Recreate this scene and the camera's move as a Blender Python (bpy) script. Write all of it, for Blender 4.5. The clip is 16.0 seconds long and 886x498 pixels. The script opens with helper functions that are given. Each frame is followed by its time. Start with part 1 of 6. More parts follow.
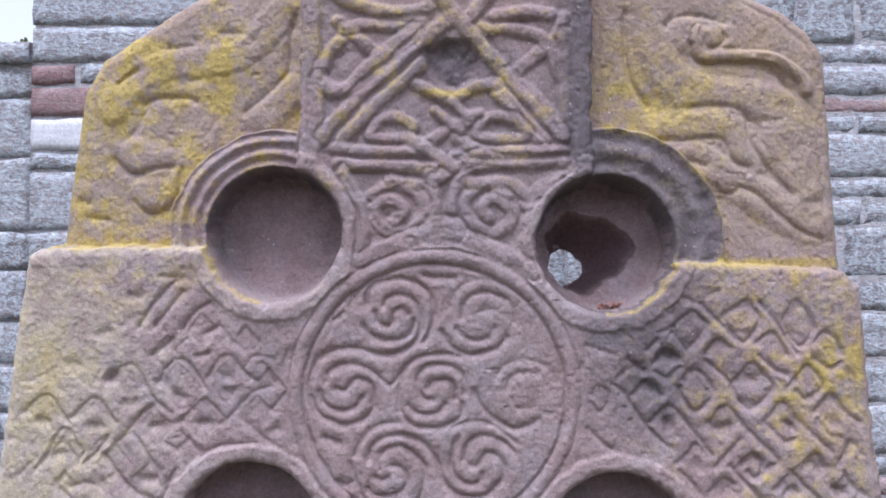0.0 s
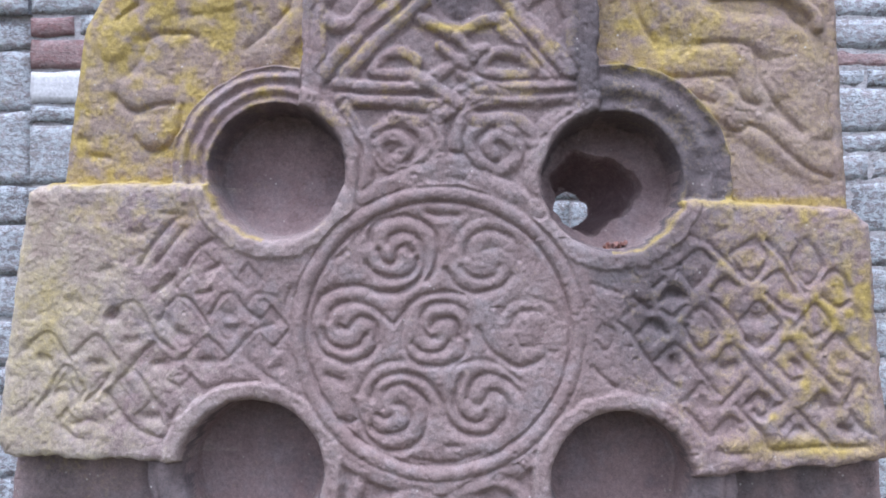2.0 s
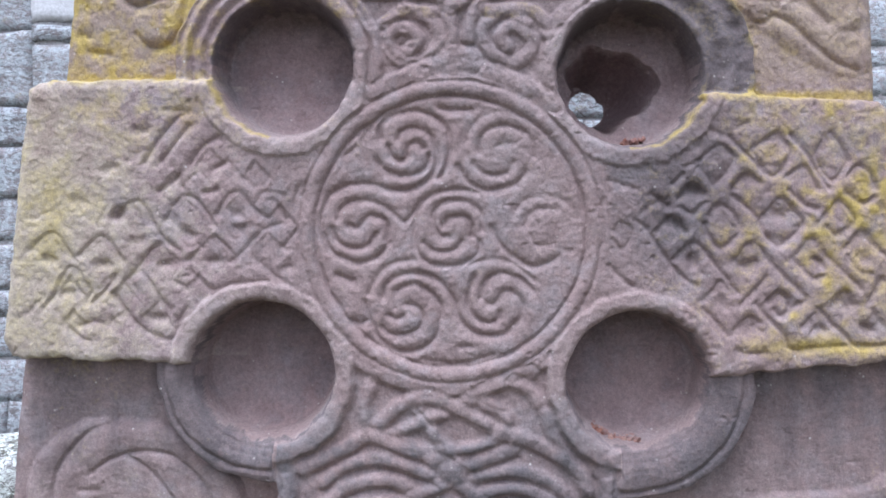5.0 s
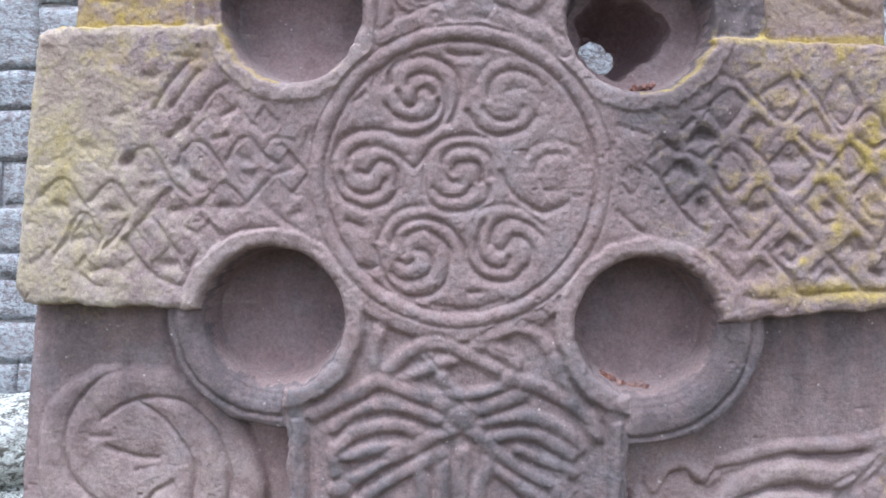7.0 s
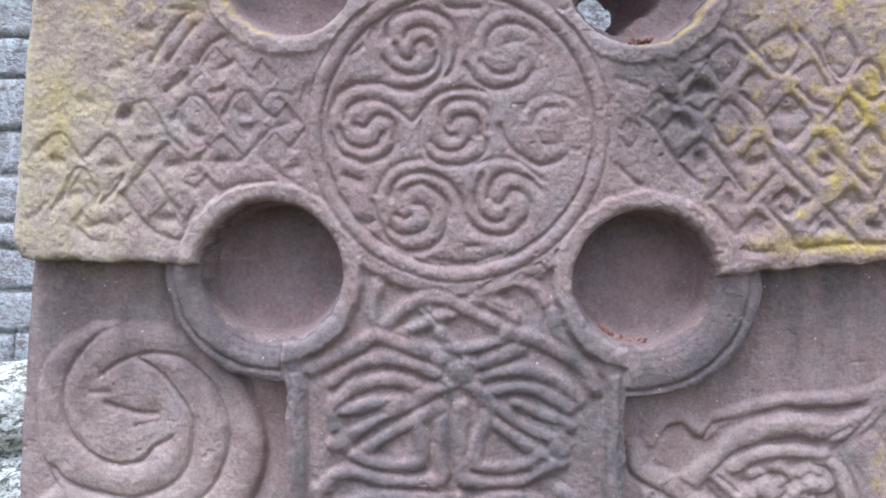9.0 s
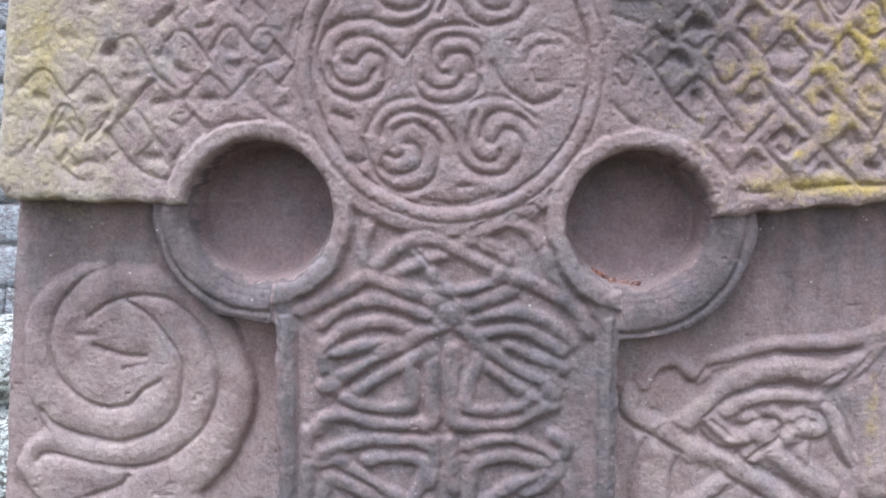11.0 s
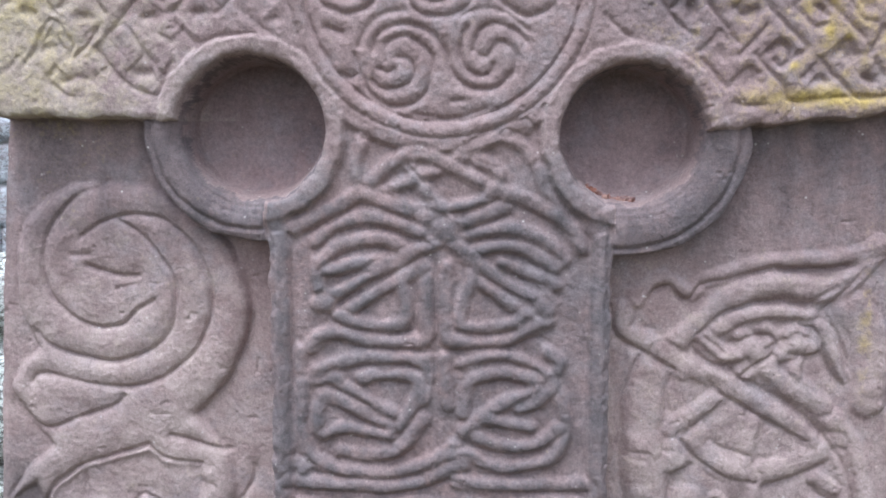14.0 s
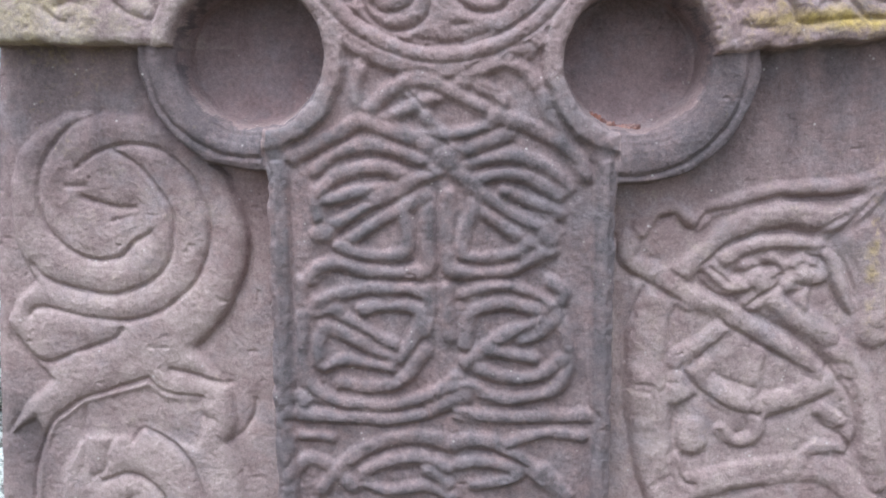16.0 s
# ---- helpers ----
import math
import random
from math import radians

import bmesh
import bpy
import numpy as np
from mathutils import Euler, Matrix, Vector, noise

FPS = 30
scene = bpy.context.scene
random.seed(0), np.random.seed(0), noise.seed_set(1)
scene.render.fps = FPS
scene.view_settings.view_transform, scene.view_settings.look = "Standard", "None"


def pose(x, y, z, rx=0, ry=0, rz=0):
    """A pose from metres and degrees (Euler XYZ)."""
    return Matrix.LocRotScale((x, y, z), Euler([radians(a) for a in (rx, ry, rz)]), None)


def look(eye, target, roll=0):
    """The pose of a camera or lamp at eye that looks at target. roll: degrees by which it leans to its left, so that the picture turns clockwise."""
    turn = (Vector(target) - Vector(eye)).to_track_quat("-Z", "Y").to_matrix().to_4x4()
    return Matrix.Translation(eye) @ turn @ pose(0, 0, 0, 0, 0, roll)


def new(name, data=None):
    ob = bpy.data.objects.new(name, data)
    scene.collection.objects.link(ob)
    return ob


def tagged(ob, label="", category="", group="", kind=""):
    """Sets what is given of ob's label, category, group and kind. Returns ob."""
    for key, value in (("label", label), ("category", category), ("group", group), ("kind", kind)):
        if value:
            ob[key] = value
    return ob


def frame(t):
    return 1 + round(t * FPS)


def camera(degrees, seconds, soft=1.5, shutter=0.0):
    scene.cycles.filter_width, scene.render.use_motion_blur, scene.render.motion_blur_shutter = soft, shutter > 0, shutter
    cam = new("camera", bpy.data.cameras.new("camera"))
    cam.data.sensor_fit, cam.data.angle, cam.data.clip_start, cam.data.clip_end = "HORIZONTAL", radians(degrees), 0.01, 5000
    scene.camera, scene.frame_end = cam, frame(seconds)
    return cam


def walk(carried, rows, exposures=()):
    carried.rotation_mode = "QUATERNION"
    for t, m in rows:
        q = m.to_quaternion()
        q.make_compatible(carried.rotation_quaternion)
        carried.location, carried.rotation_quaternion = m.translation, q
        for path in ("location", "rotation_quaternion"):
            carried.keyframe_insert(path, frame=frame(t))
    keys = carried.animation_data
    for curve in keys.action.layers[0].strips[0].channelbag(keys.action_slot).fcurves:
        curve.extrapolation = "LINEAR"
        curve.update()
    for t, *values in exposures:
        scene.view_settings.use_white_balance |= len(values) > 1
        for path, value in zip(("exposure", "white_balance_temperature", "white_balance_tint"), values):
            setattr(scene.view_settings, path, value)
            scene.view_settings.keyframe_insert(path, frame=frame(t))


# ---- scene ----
cam = camera(52.0, 16.0, soft=1.65)
ROWS = [
    (0.0, 0.0397, -1.3133, 1.7126, 92.70, -0.05, 1.07),
    (0.5, 0.0350, -1.3052, 1.6927, 92.47, -0.22, 1.12),
    (1.0, 0.0336, -1.3020, 1.6810, 92.05, -0.04, 1.07),
    (1.5, 0.0394, -1.2996, 1.6726, 91.51, -0.04, 1.07),
    (2.0, 0.0364, -1.2961, 1.6574, 91.20, -0.20, 1.20),
    (2.5, 0.0348, -1.2877, 1.6386, 90.79, -0.29, 1.46),
    (3.0, 0.0294, -1.2808, 1.6240, 90.26, -0.35, 1.69),
    (3.5, 0.0317, -1.2788, 1.6146, 89.74, -0.14, 1.69),
    (6.0, 0.0300, -1.2557, 1.5568, 87.31, 0.16, 1.90),
    (6.5, 0.0283, -1.2646, 1.5417, 87.21, 0.17, 2.10),
    (7.0, 0.0254, -1.2671, 1.5324, 86.93, 0.01, 2.09),
    (7.5, 0.0175, -1.2730, 1.5192, 86.83, -0.01, 1.86),
    (8.0, 0.0177, -1.2766, 1.5046, 86.73, -0.05, 1.77),
    (8.5, 0.0215, -1.2739, 1.4949, 86.49, -0.09, 1.83),
    (9.0, 0.0227, -1.2696, 1.4881, 86.02, 0.10, 1.84),
    (11.5, 0.0342, -1.2512, 1.4300, 83.79, -0.10, 1.59),
    (12.0, 0.0416, -1.2494, 1.4174, 83.29, 0.13, 1.66),
    (12.5, 0.0372, -1.2505, 1.4042, 82.82, -0.05, 1.61),
    (13.0, 0.0398, -1.2552, 1.3949, 82.47, 0.04, 1.60),
    (13.5, 0.0373, -1.2592, 1.3790, 82.55, -0.12, 1.70),
    (14.0, 0.0390, -1.2573, 1.3738, 82.07, 0.13, 1.63),
    (14.5, 0.0422, -1.2500, 1.3665, 81.14, 0.26, 1.87),
    (15.0, 0.0356, -1.2481, 1.3460, 80.79, 0.25, 1.61),
    (15.5, 0.0400, -1.2461, 1.3378, 80.09, 0.18, 1.63),
    (16.0, 0.0347, -1.2441, 1.3200, 79.92, 0.33, 1.54),
]
walk(cam, [(t, pose(x, y, z, rx, ry, rz)) for t, x, y, z, rx, ry, rz in ROWS], [(0.0, 0.92, 5580, 16.5), (2.5, 0.97, 5480, 12.5), (3.5, 0.94, 5500, 11.5), (6.0, 1.04, 5600, 10.5), (8.5, 1.05, 5620, 10), (9.0, 1.09, 5630, 10), (12.0, 1.06, 5680, 9), (15.0, 1.00, 5730, 9), (16.0, 0.99, 5740, 9.5)])

# ---- overcast daylight ----
world = bpy.data.worlds.new("overcast_sky")
scene.world = world
world.use_nodes = True
wn, wl = world.node_tree.nodes, world.node_tree.links
sky = wn.new("ShaderNodeTexSky")
sky.sky_type, sky.sun_disc = "NISHITA", False
sky.sun_elevation, sky.sun_rotation = radians(69), radians(200)
sky.air_density, sky.dust_density = 1.0, 4.0
soft_sky = wn.new("ShaderNodeHueSaturation")
soft_sky.inputs["Saturation"].default_value = 0.15
wl.new(sky.outputs[0], soft_sky.inputs["Color"])
wl.new(soft_sky.outputs[0], wn["Background"].inputs["Color"])
wn["Background"].inputs["Strength"].default_value = 0.15
sun = new("sun", bpy.data.lights.new("sun", "SUN"))
sun.data.energy, sun.data.angle, sun.data.color = 1.25, radians(35), (1.0, 0.97, 0.94)
sun.matrix_world = look((-0.9, -1.5, 4.6), (0, 0, 0))


# ---- materials ----
def shader(name, rough=0.9):
    m = bpy.data.materials.new(name)
    m.use_nodes = True
    b = m.node_tree.nodes["Principled BSDF"]
    b.inputs["Roughness"].default_value = rough
    b.inputs["Specular IOR Level"].default_value = 0.25
    return m, m.node_tree.nodes, m.node_tree.links, b


def noise_tex(n, l, co, scale, detail=4, rough=0.55, dist=0.0):
    t = n.new("ShaderNodeTexNoise")
    t.inputs["Scale"].default_value, t.inputs["Detail"].default_value = scale, detail
    t.inputs["Roughness"].default_value, t.inputs["Distortion"].default_value = rough, dist
    l.new(co, t.inputs["Vector"])
    return t.outputs["Fac"]


def ramp(n, l, fac, stops):
    r = n.new("ShaderNodeValToRGB")
    e = r.color_ramp.elements
    while len(e) < len(stops):
        e.new(0.5)
    for k, (p, c) in enumerate(stops):
        e[k].position = p
        e[k].color = (*c, 1) if isinstance(c, tuple) else (c, c, c, 1)
    l.new(fac, r.inputs[0])
    return r.outputs[0]


def mixed(n, l, fac, a, b, kind="MIX"):
    m = n.new("ShaderNodeMix")
    m.data_type, m.blend_type = "RGBA", kind
    for s, v in ((m.inputs[0], fac), (m.inputs[6], a), (m.inputs[7], b)):
        if isinstance(v, tuple):
            s.default_value = (*v, 1)
        elif isinstance(v, (int, float)):
            s.default_value = v
        else:
            l.new(v, s)
    return m.outputs[2]


def maths(n, l, op, a, b=0.0):
    m = n.new("ShaderNodeMath")
    m.operation, m.use_clamp = op, op in ("MULTIPLY", "ADD", "SUBTRACT")
    for s, v in ((m.inputs[0], a), (m.inputs[1], b)):
        if isinstance(v, (int, float)):
            s.default_value = v
        else:
            l.new(v, s)
    return m.outputs[0]


def bumped(n, l, b, height, strength, dist, before=None):
    k = n.new("ShaderNodeBump")
    k.inputs["Strength"].default_value, k.inputs["Distance"].default_value = strength, dist
    l.new(height, k.inputs["Height"])
    if before:
        l.new(before, k.inputs["Normal"])
    l.new(k.outputs[0], b.inputs["Normal"])
    return k.outputs[0]


def carved_sandstone():
    """Purplish red sandstone, with grey algae, pale scurf and yellow lichen where the attributes say they grow; the
    dark and reddish ones also carry painted shade.
    """
    m, n, l, b = shader("carved_sandstone", 0.92)
    co = n.new("ShaderNodeTexCoord").outputs["Object"]
    big, mid = noise_tex(n, l, co, 4, 5), noise_tex(n, l, co, 22, 6, 0.65)
    grain, fine = noise_tex(n, l, co, 160, 4, 0.7), noise_tex(n, l, co, 520, 2, 0.7)
    col = ramp(n, l, mid, [(0.25, (0.205, 0.150, 0.150)), (0.5, (0.270, 0.208, 0.208)), (0.75, (0.340, 0.275, 0.275))])
    col = mixed(n, l, ramp(n, l, big, [(0.35, 0.0), (0.7, 0.55)]), col, (0.285, 0.190, 0.182))
    col = mixed(n, l, ramp(n, l, noise_tex(n, l, co, 11, 6, 0.7), [(0.50, 0.0), (0.66, 0.55)]), col, (0.225, 0.205, 0.222))

    def worn(attr, lo, hi, tex, far=1.5):
        a = n.new("ShaderNodeAttribute")
        a.attribute_name = attr
        s = n.new("ShaderNodeMath")
        s.operation = "MULTIPLY_ADD"
        l.new(tex, s.inputs[0])
        s.inputs[1].default_value = far
        off = n.new("ShaderNodeMath")
        off.operation = "SUBTRACT"
        l.new(a.outputs["Fac"], off.inputs[0])
        off.inputs[1].default_value = far / 2
        l.new(off.outputs[0], s.inputs[2])
        s = s.outputs[0]
        return ramp(n, l, s, [(lo, 0.0), (hi, 1.0)])
    spots = noise_tex(n, l, co, 38, 8, 0.78)
    col = mixed(n, l, maths(n, l, "MULTIPLY", worn("tan", 0.15, 0.95, spots), 0.85), col, (0.335, 0.252, 0.168))
    col = mixed(n, l, maths(n, l, "MULTIPLY", worn("rust_and_shade", 0.15, 0.95, spots), 0.85), col, (0.175, 0.115, 0.118))
    col = mixed(n, l, maths(n, l, "MULTIPLY", worn("pale", 0.25, 0.95, spots), 0.75), col, (0.430, 0.350, 0.332))
    col = mixed(n, l, maths(n, l, "MULTIPLY", worn("bleach", 0.15, 0.95, spots), 0.85), col, (0.445, 0.392, 0.325))
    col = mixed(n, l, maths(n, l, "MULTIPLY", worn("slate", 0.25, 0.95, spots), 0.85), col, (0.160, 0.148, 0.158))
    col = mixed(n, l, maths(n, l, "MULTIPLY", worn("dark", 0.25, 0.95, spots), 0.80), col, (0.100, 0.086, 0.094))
    yel = mixed(n, l, grain, (0.33, 0.240, 0.040), (0.49, 0.375, 0.10))
    col = mixed(n, l, maths(n, l, "MULTIPLY", worn("yellow", 0.12, 1.0, mixed(n, l, 0.5, spots, grain), 1.5), 0.76), col, yel)
    col = mixed(n, l, 0.55, col, ramp(n, l, grain, [(0.25, 0.55), (0.5, 1.0), (0.75, 1.40)]), "MULTIPLY")
    col = mixed(n, l, 0.38, col, ramp(n, l, fine, [(0.3, 0.6), (0.5, 1.0), (0.72, 1.45)]), "MULTIPLY")
    v = n.new("ShaderNodeTexVoronoi")
    v.inputs["Scale"].default_value = 95
    l.new(co, v.inputs["Vector"])
    sel = maths(n, l, "MULTIPLY", ramp(n, l, v.outputs["Distance"], [(0.10, 1.0), (0.22, 0.0)]), ramp(n, l, noise_tex(n, l, co, 31, 3), [(0.58, 0.0), (0.70, 0.7)]))
    col = mixed(n, l, sel, col, (0.62, 0.58, 0.55))
    l.new(col, b.inputs["Base Color"])
    k = bumped(n, l, b, grain, 0.60, 0.0044)
    bumped(n, l, b, mixed(n, l, 0.4, fine, spots), 0.45, 0.0022, k)
    return m


def rubble(name, dark, mid_c, light, lichen, amount):
    m, n, l, b = shader(name, 0.95)
    co = n.new("ShaderNodeTexCoord").outputs["Object"]
    rnd = n.new("ShaderNodeObjectInfo").outputs["Random"]
    isl = n.new("ShaderNodeNewGeometry").outputs["Random Per Island"]
    pick = n.new("ShaderNodeMath")
    pick.operation = "FRACT"
    l.new(maths(n, l, "MULTIPLY", maths(n, l, "ADD", maths(n, l, "MULTIPLY", rnd, 0.5), maths(n, l, "MULTIPLY", isl, 0.5)), 0.999), pick.inputs[0])
    col = ramp(n, l, pick.outputs[0], [(0.15, dark), (0.5, mid_c), (0.85, light)])
    # beds run level, so the stains are drawn out sideways
    beds = n.new("ShaderNodeMapping")
    beds.inputs["Scale"].default_value = (0.75, 1.0, 1.25)
    l.new(co, beds.inputs["Vector"])
    co = beds.outputs[0]
    tex, fine = noise_tex(n, l, co, 18, 6, 0.7), noise_tex(n, l, co, 90, 4, 0.7)
    col = mixed(n, l, 0.8, col, ramp(n, l, tex, [(0.3, 0.6), (0.7, 1.35)]), "MULTIPLY")
    col = mixed(n, l, maths(n, l, "MULTIPLY", ramp(n, l, noise_tex(n, l, co, 7, 4, 0.6), [(0.50, 0.0), (0.62, 1.0)]), 0.45), col, (0.36, 0.32, 0.34))
    col = mixed(n, l, maths(n, l, "MULTIPLY", ramp(n, l, noise_tex(n, l, co, 52, 8, 0.85, 0.5), [(0.46, 0.0), (0.53, 1.0)]), amount), col, lichen)
    col = mixed(n, l, maths(n, l, "MULTIPLY", ramp(n, l, noise_tex(n, l, co, 75, 6, 0.8), [(0.57, 0.0), (0.62, 1.0)]), 0.75), col, (0.085, 0.080, 0.085))
    col = mixed(n, l, maths(n, l, "MULTIPLY", ramp(n, l, noise_tex(n, l, co, 9, 7, 0.75), [(0.66, 0.0), (0.70, 1.0)]), 0.35), col, (0.36, 0.27, 0.09))
    col = mixed(n, l, 0.6, col, ramp(n, l, fine, [(0.3, 0.55), (0.7, 1.4)]), "MULTIPLY")
    l.new(col, b.inputs["Base Color"])
    bumped(n, l, b, mixed(n, l, 0.5, tex, fine), 0.8, 0.012)
    return m


def plain(name, c0, c1, scale, rough=0.9, bump=0.004):
    m, n, l, b = shader(name, rough)
    co = n.new("ShaderNodeTexCoord").outputs["Object"]
    t, f = noise_tex(n, l, co, scale, 6, 0.7), noise_tex(n, l, co, scale * 7, 3, 0.7)
    col = mixed(n, l, 0.6, ramp(n, l, t, [(0.3, c0), (0.7, c1)]), ramp(n, l, f, [(0.3, 0.65), (0.7, 1.3)]), "MULTIPLY")
    l.new(col, b.inputs["Base Color"])
    bumped(n, l, b, f, 0.6, bump)
    return m


SANDSTONE = carved_sandstone()
WALL_STONE = rubble("wall_rubble", (0.16, 0.145, 0.15), (0.21, 0.19, 0.195), (0.27, 0.25, 0.255), (0.46, 0.50, 0.55), 0.82)
RED_STONE = rubble("red_rubble", (0.20, 0.10, 0.11), (0.24, 0.14, 0.14), (0.30, 0.20, 0.20), (0.45, 0.42, 0.42), 0.25)
PALE_STONE = plain("pale_dressed_stone", (0.50, 0.49, 0.52), (0.60, 0.60, 0.63), 14, 0.9, 0.002)
BOULDER = rubble("lichened_rock", (0.10, 0.10, 0.085), (0.12, 0.115, 0.10), (0.15, 0.14, 0.12), (0.70, 0.74, 0.72), 0.9)
MORTAR = rubble("lime_mortar", (0.34, 0.31, 0.32), (0.37, 0.34, 0.35), (0.40, 0.37, 0.38), (0.46, 0.48, 0.51), 0.55)
GRASS = plain("worn_grass", (0.060, 0.060, 0.030), (0.125, 0.110, 0.072), 3, 0.95, 0.02)
MOSS = plain("moss", (0.05, 0.07, 0.02), (0.12, 0.13, 0.05), 40)
TWIG = rubble("red_leaf_litter", (0.20, 0.07, 0.05), (0.33, 0.16, 0.12), (0.46, 0.30, 0.24), (0.30, 0.2, 0.17), 0.3)


def part(name, bm, material, parent=None, label=""):
    me = bpy.data.meshes.new(name)
    bm.to_mesh(me)
    bm.free()
    me.materials.append(material)
    ob = new(name, me)
    ob.parent = parent
    return tagged(ob, label)


# ---- the carved slab: depth of its face over x and z ----
STEP = 0.0016
gx = np.arange(-0.728, 0.7001, STEP)
gz = np.concatenate([np.arange(-0.06, 0.70, 0.008), np.arange(0.70, 2.17, STEP), np.arange(2.17, 2.47, 0.008)])
X0, Z0 = np.meshgrid(gx, gz)


def lattice_noise(x, z, size, seed):
    """Smooth noise from -1 to 1, with features about size metres wide."""
    g = np.random.RandomState(seed).uniform(-1, 1, (64, 64))
    u, v = x / size + 1000.37, z / size + 1000.11
    i, j = np.floor(u).astype(int), np.floor(v).astype(int)
    a, c = u - i, v - j
    a, c = a * a * (3 - 2 * a), c * c * (3 - 2 * c)
    p = lambda di, dj: g[(j + dj) % 64, (i + di) % 64]
    return (p(0, 0) * (1 - a) + p(1, 0) * a) * (1 - c) + (p(0, 1) * (1 - a) + p(1, 1) * a) * c


def step(lo, hi, v):
    t = np.clip((v - lo) / (hi - lo), 0, 1)
    return t * t * (3 - 2 * t)


# worn, wavering lines
XW = X0 + 0.0010 * lattice_noise(X0, Z0, 0.07, 1) + 0.0012 * lattice_noise(X0, Z0, 0.02, 2)
ZW = Z0 + 0.0010 * lattice_noise(X0, Z0, 0.07, 3) + 0.0012 * lattice_noise(X0, Z0, 0.02, 4)


def inside(poly, x=XW, z=ZW):
    """Signed distance to a polygon, positive inside."""
    d, s = np.full(x.shape, 9.0), np.ones(x.shape)
    for (ax, az), (bx, bz) in zip(poly, poly[1:] + poly[:1]):
        ex, ez = bx - ax, bz - az
        t = np.clip(((x - ax) * ex + (z - az) * ez) / (ex * ex + ez * ez), 0, 1)
        d = np.minimum(d, np.hypot(x - ax - t * ex, z - az - t * ez))
        c = ((az <= z) & (z < bz)) | ((bz <= z) & (z < az))
        if ez:
            s[c & (x < ax + (z - az) * ex / ez)] *= -1
    return -s * d


def round_at(cx, cz, r, sx=1.0):
    return np.hypot((XW - cx) / sx, ZW - cz) - r


GROUND, RING, SUNK, BACK = 0.050, 0.018, 0.092, 0.20
HOLLOWS = [(-0.234, 1.797, 0.099), (0.253, 1.783, 0.101), (-0.264, 1.363, 0.102), (0.265, 1.353, 0.0995)]
RIMS = [0.060, 0.075, 0.057, 0.070]
slab = inside([(-0.72, -0.1), (-0.696, 0.6), (-0.663, 1.08), (-0.634, 1.37), (-0.565, 1.79), (-0.536, 2.02), (-0.508, 2.068), (-0.40, 2.14), (-0.30, 2.20), (0.0, 2.36), (0.40, 2.20), (0.525, 2.142), (0.565, 2.112), (0.592, 2.07), (0.608, 1.75), (0.655, 1.38), (0.67, 0.8), (0.69, -0.1)])
arm_l = inside([(0.06, 1.779), (-0.58, 1.779), (-0.597, 1.768), (-0.642, 1.41), (-0.628, 1.382), (-0.36, 1.376), (0.06, 1.376)])
arm_r = inside([(-0.06, 1.758), (0.36, 1.758), (0.592, 1.744), (0.620, 1.722), (0.646, 1.391), (0.59, 1.379), (0.372, 1.361), (-0.06, 1.355)])
upper = inside([(-0.200, 1.60), (-0.198, 2.20), (0.0, 2.30), (0.236, 2.20), (0.233, 1.60)])
shaft = inside([(-0.252, -0.1), (-0.246, 1.50), (0.240, 1.50), (0.247, -0.1)])
plus = np.maximum(np.maximum(arm_l, arm_r), np.maximum(upper, shaft))
bowl = np.min([round_at(*h) for h in HOLLOWS], axis=0)
chips = 0.0025 * lattice_noise(X0, Z0, 0.018, 21) + 0.002 * lattice_noise(X0, Z0, 0.008, 22)
bowl = bowl + chips
cross = np.minimum(plus + chips, bowl)
outline = np.maximum(slab, np.maximum(arm_l, arm_r))
hub = np.hypot((XW - 0.002), (ZW - 1.564))

D = np.full(X0.shape, GROUND)
D += 0.003 * lattice_noise(X0, Z0, 0.16, 5)
part_of = np.zeros(X0.shape, np.int16)
PARTS = {}


def mark(name, where):
    PARTS.setdefault(name, len(PARTS) + 1)
    part_of[where] = PARTS[name]


def course(points):
    """A smooth line through the points."""
    p = [np.array(q) for q in points]
    p = [2 * p[0] - p[1]] + p + [2 * p[-1] - p[-2]]
    line = []
    for a, b, c, d in zip(p, p[1:], p[2:], p[3:]):
        k = max(3, int(np.hypot(*(c - b)) / 0.008))
        for s in np.arange(k) / k:
            line.append(0.5 * (2 * b + (c - a) * s + (2 * a - 5 * b + 4 * c - d) * s * s + (3 * b - a - 3 * c + d) * s ** 3))
    return line + [p[-2]]


def away(points, reach):
    """Distance from a line, out to reach, on the window that it covers."""
    q = np.array(course(points))
    lo, hi = q.min(0) - reach - 0.008, q.max(0) + reach + 0.008
    win = (slice(*np.searchsorted(gz, [lo[1], hi[1]])), slice(*np.searchsorted(gx, [lo[0], hi[0]])))
    x, z = XW[win], ZW[win]
    d = np.full(x.shape, 9.0)
    if not d.size:
        return win, d
    xs, zs = gx[win[1]], gz[win[0]]
    for a, b in zip(q, q[1:]):
        i0, i1 = np.searchsorted(xs, [min(a[0], b[0]) - reach - 0.006, max(a[0], b[0]) + reach + 0.006])
        j0, j1 = np.searchsorted(zs, [min(a[1], b[1]) - reach - 0.006, max(a[1], b[1]) + reach + 0.006])
        if i1 <= i0 or j1 <= j0:
            continue
        sx, sz, e = x[j0:j1, i0:i1], z[j0:j1, i0:i1], b - a
        t = np.clip(((sx - a[0]) * e[0] + (sz - a[1]) * e[1]) / max(e @ e, 1e-12), 0, 1)
        d[j0:j1, i0:i1] = np.minimum(d[j0:j1, i0:i1], np.hypot(sx - a[0] - t * e[0], sz - a[1] - t * e[1]))
    return win, d


WEAR = 0.82 + 0.22 * lattice_noise(X0, Z0, 0.045, 12) + 0.12 * lattice_noise(X0, Z0, 0.015, 13)
FLOOR = {"upper": 0.009, "shaft": 0.0098, "roundel": 0.007, "serpent": GROUND, "beast": GROUND, "creature": GROUND}


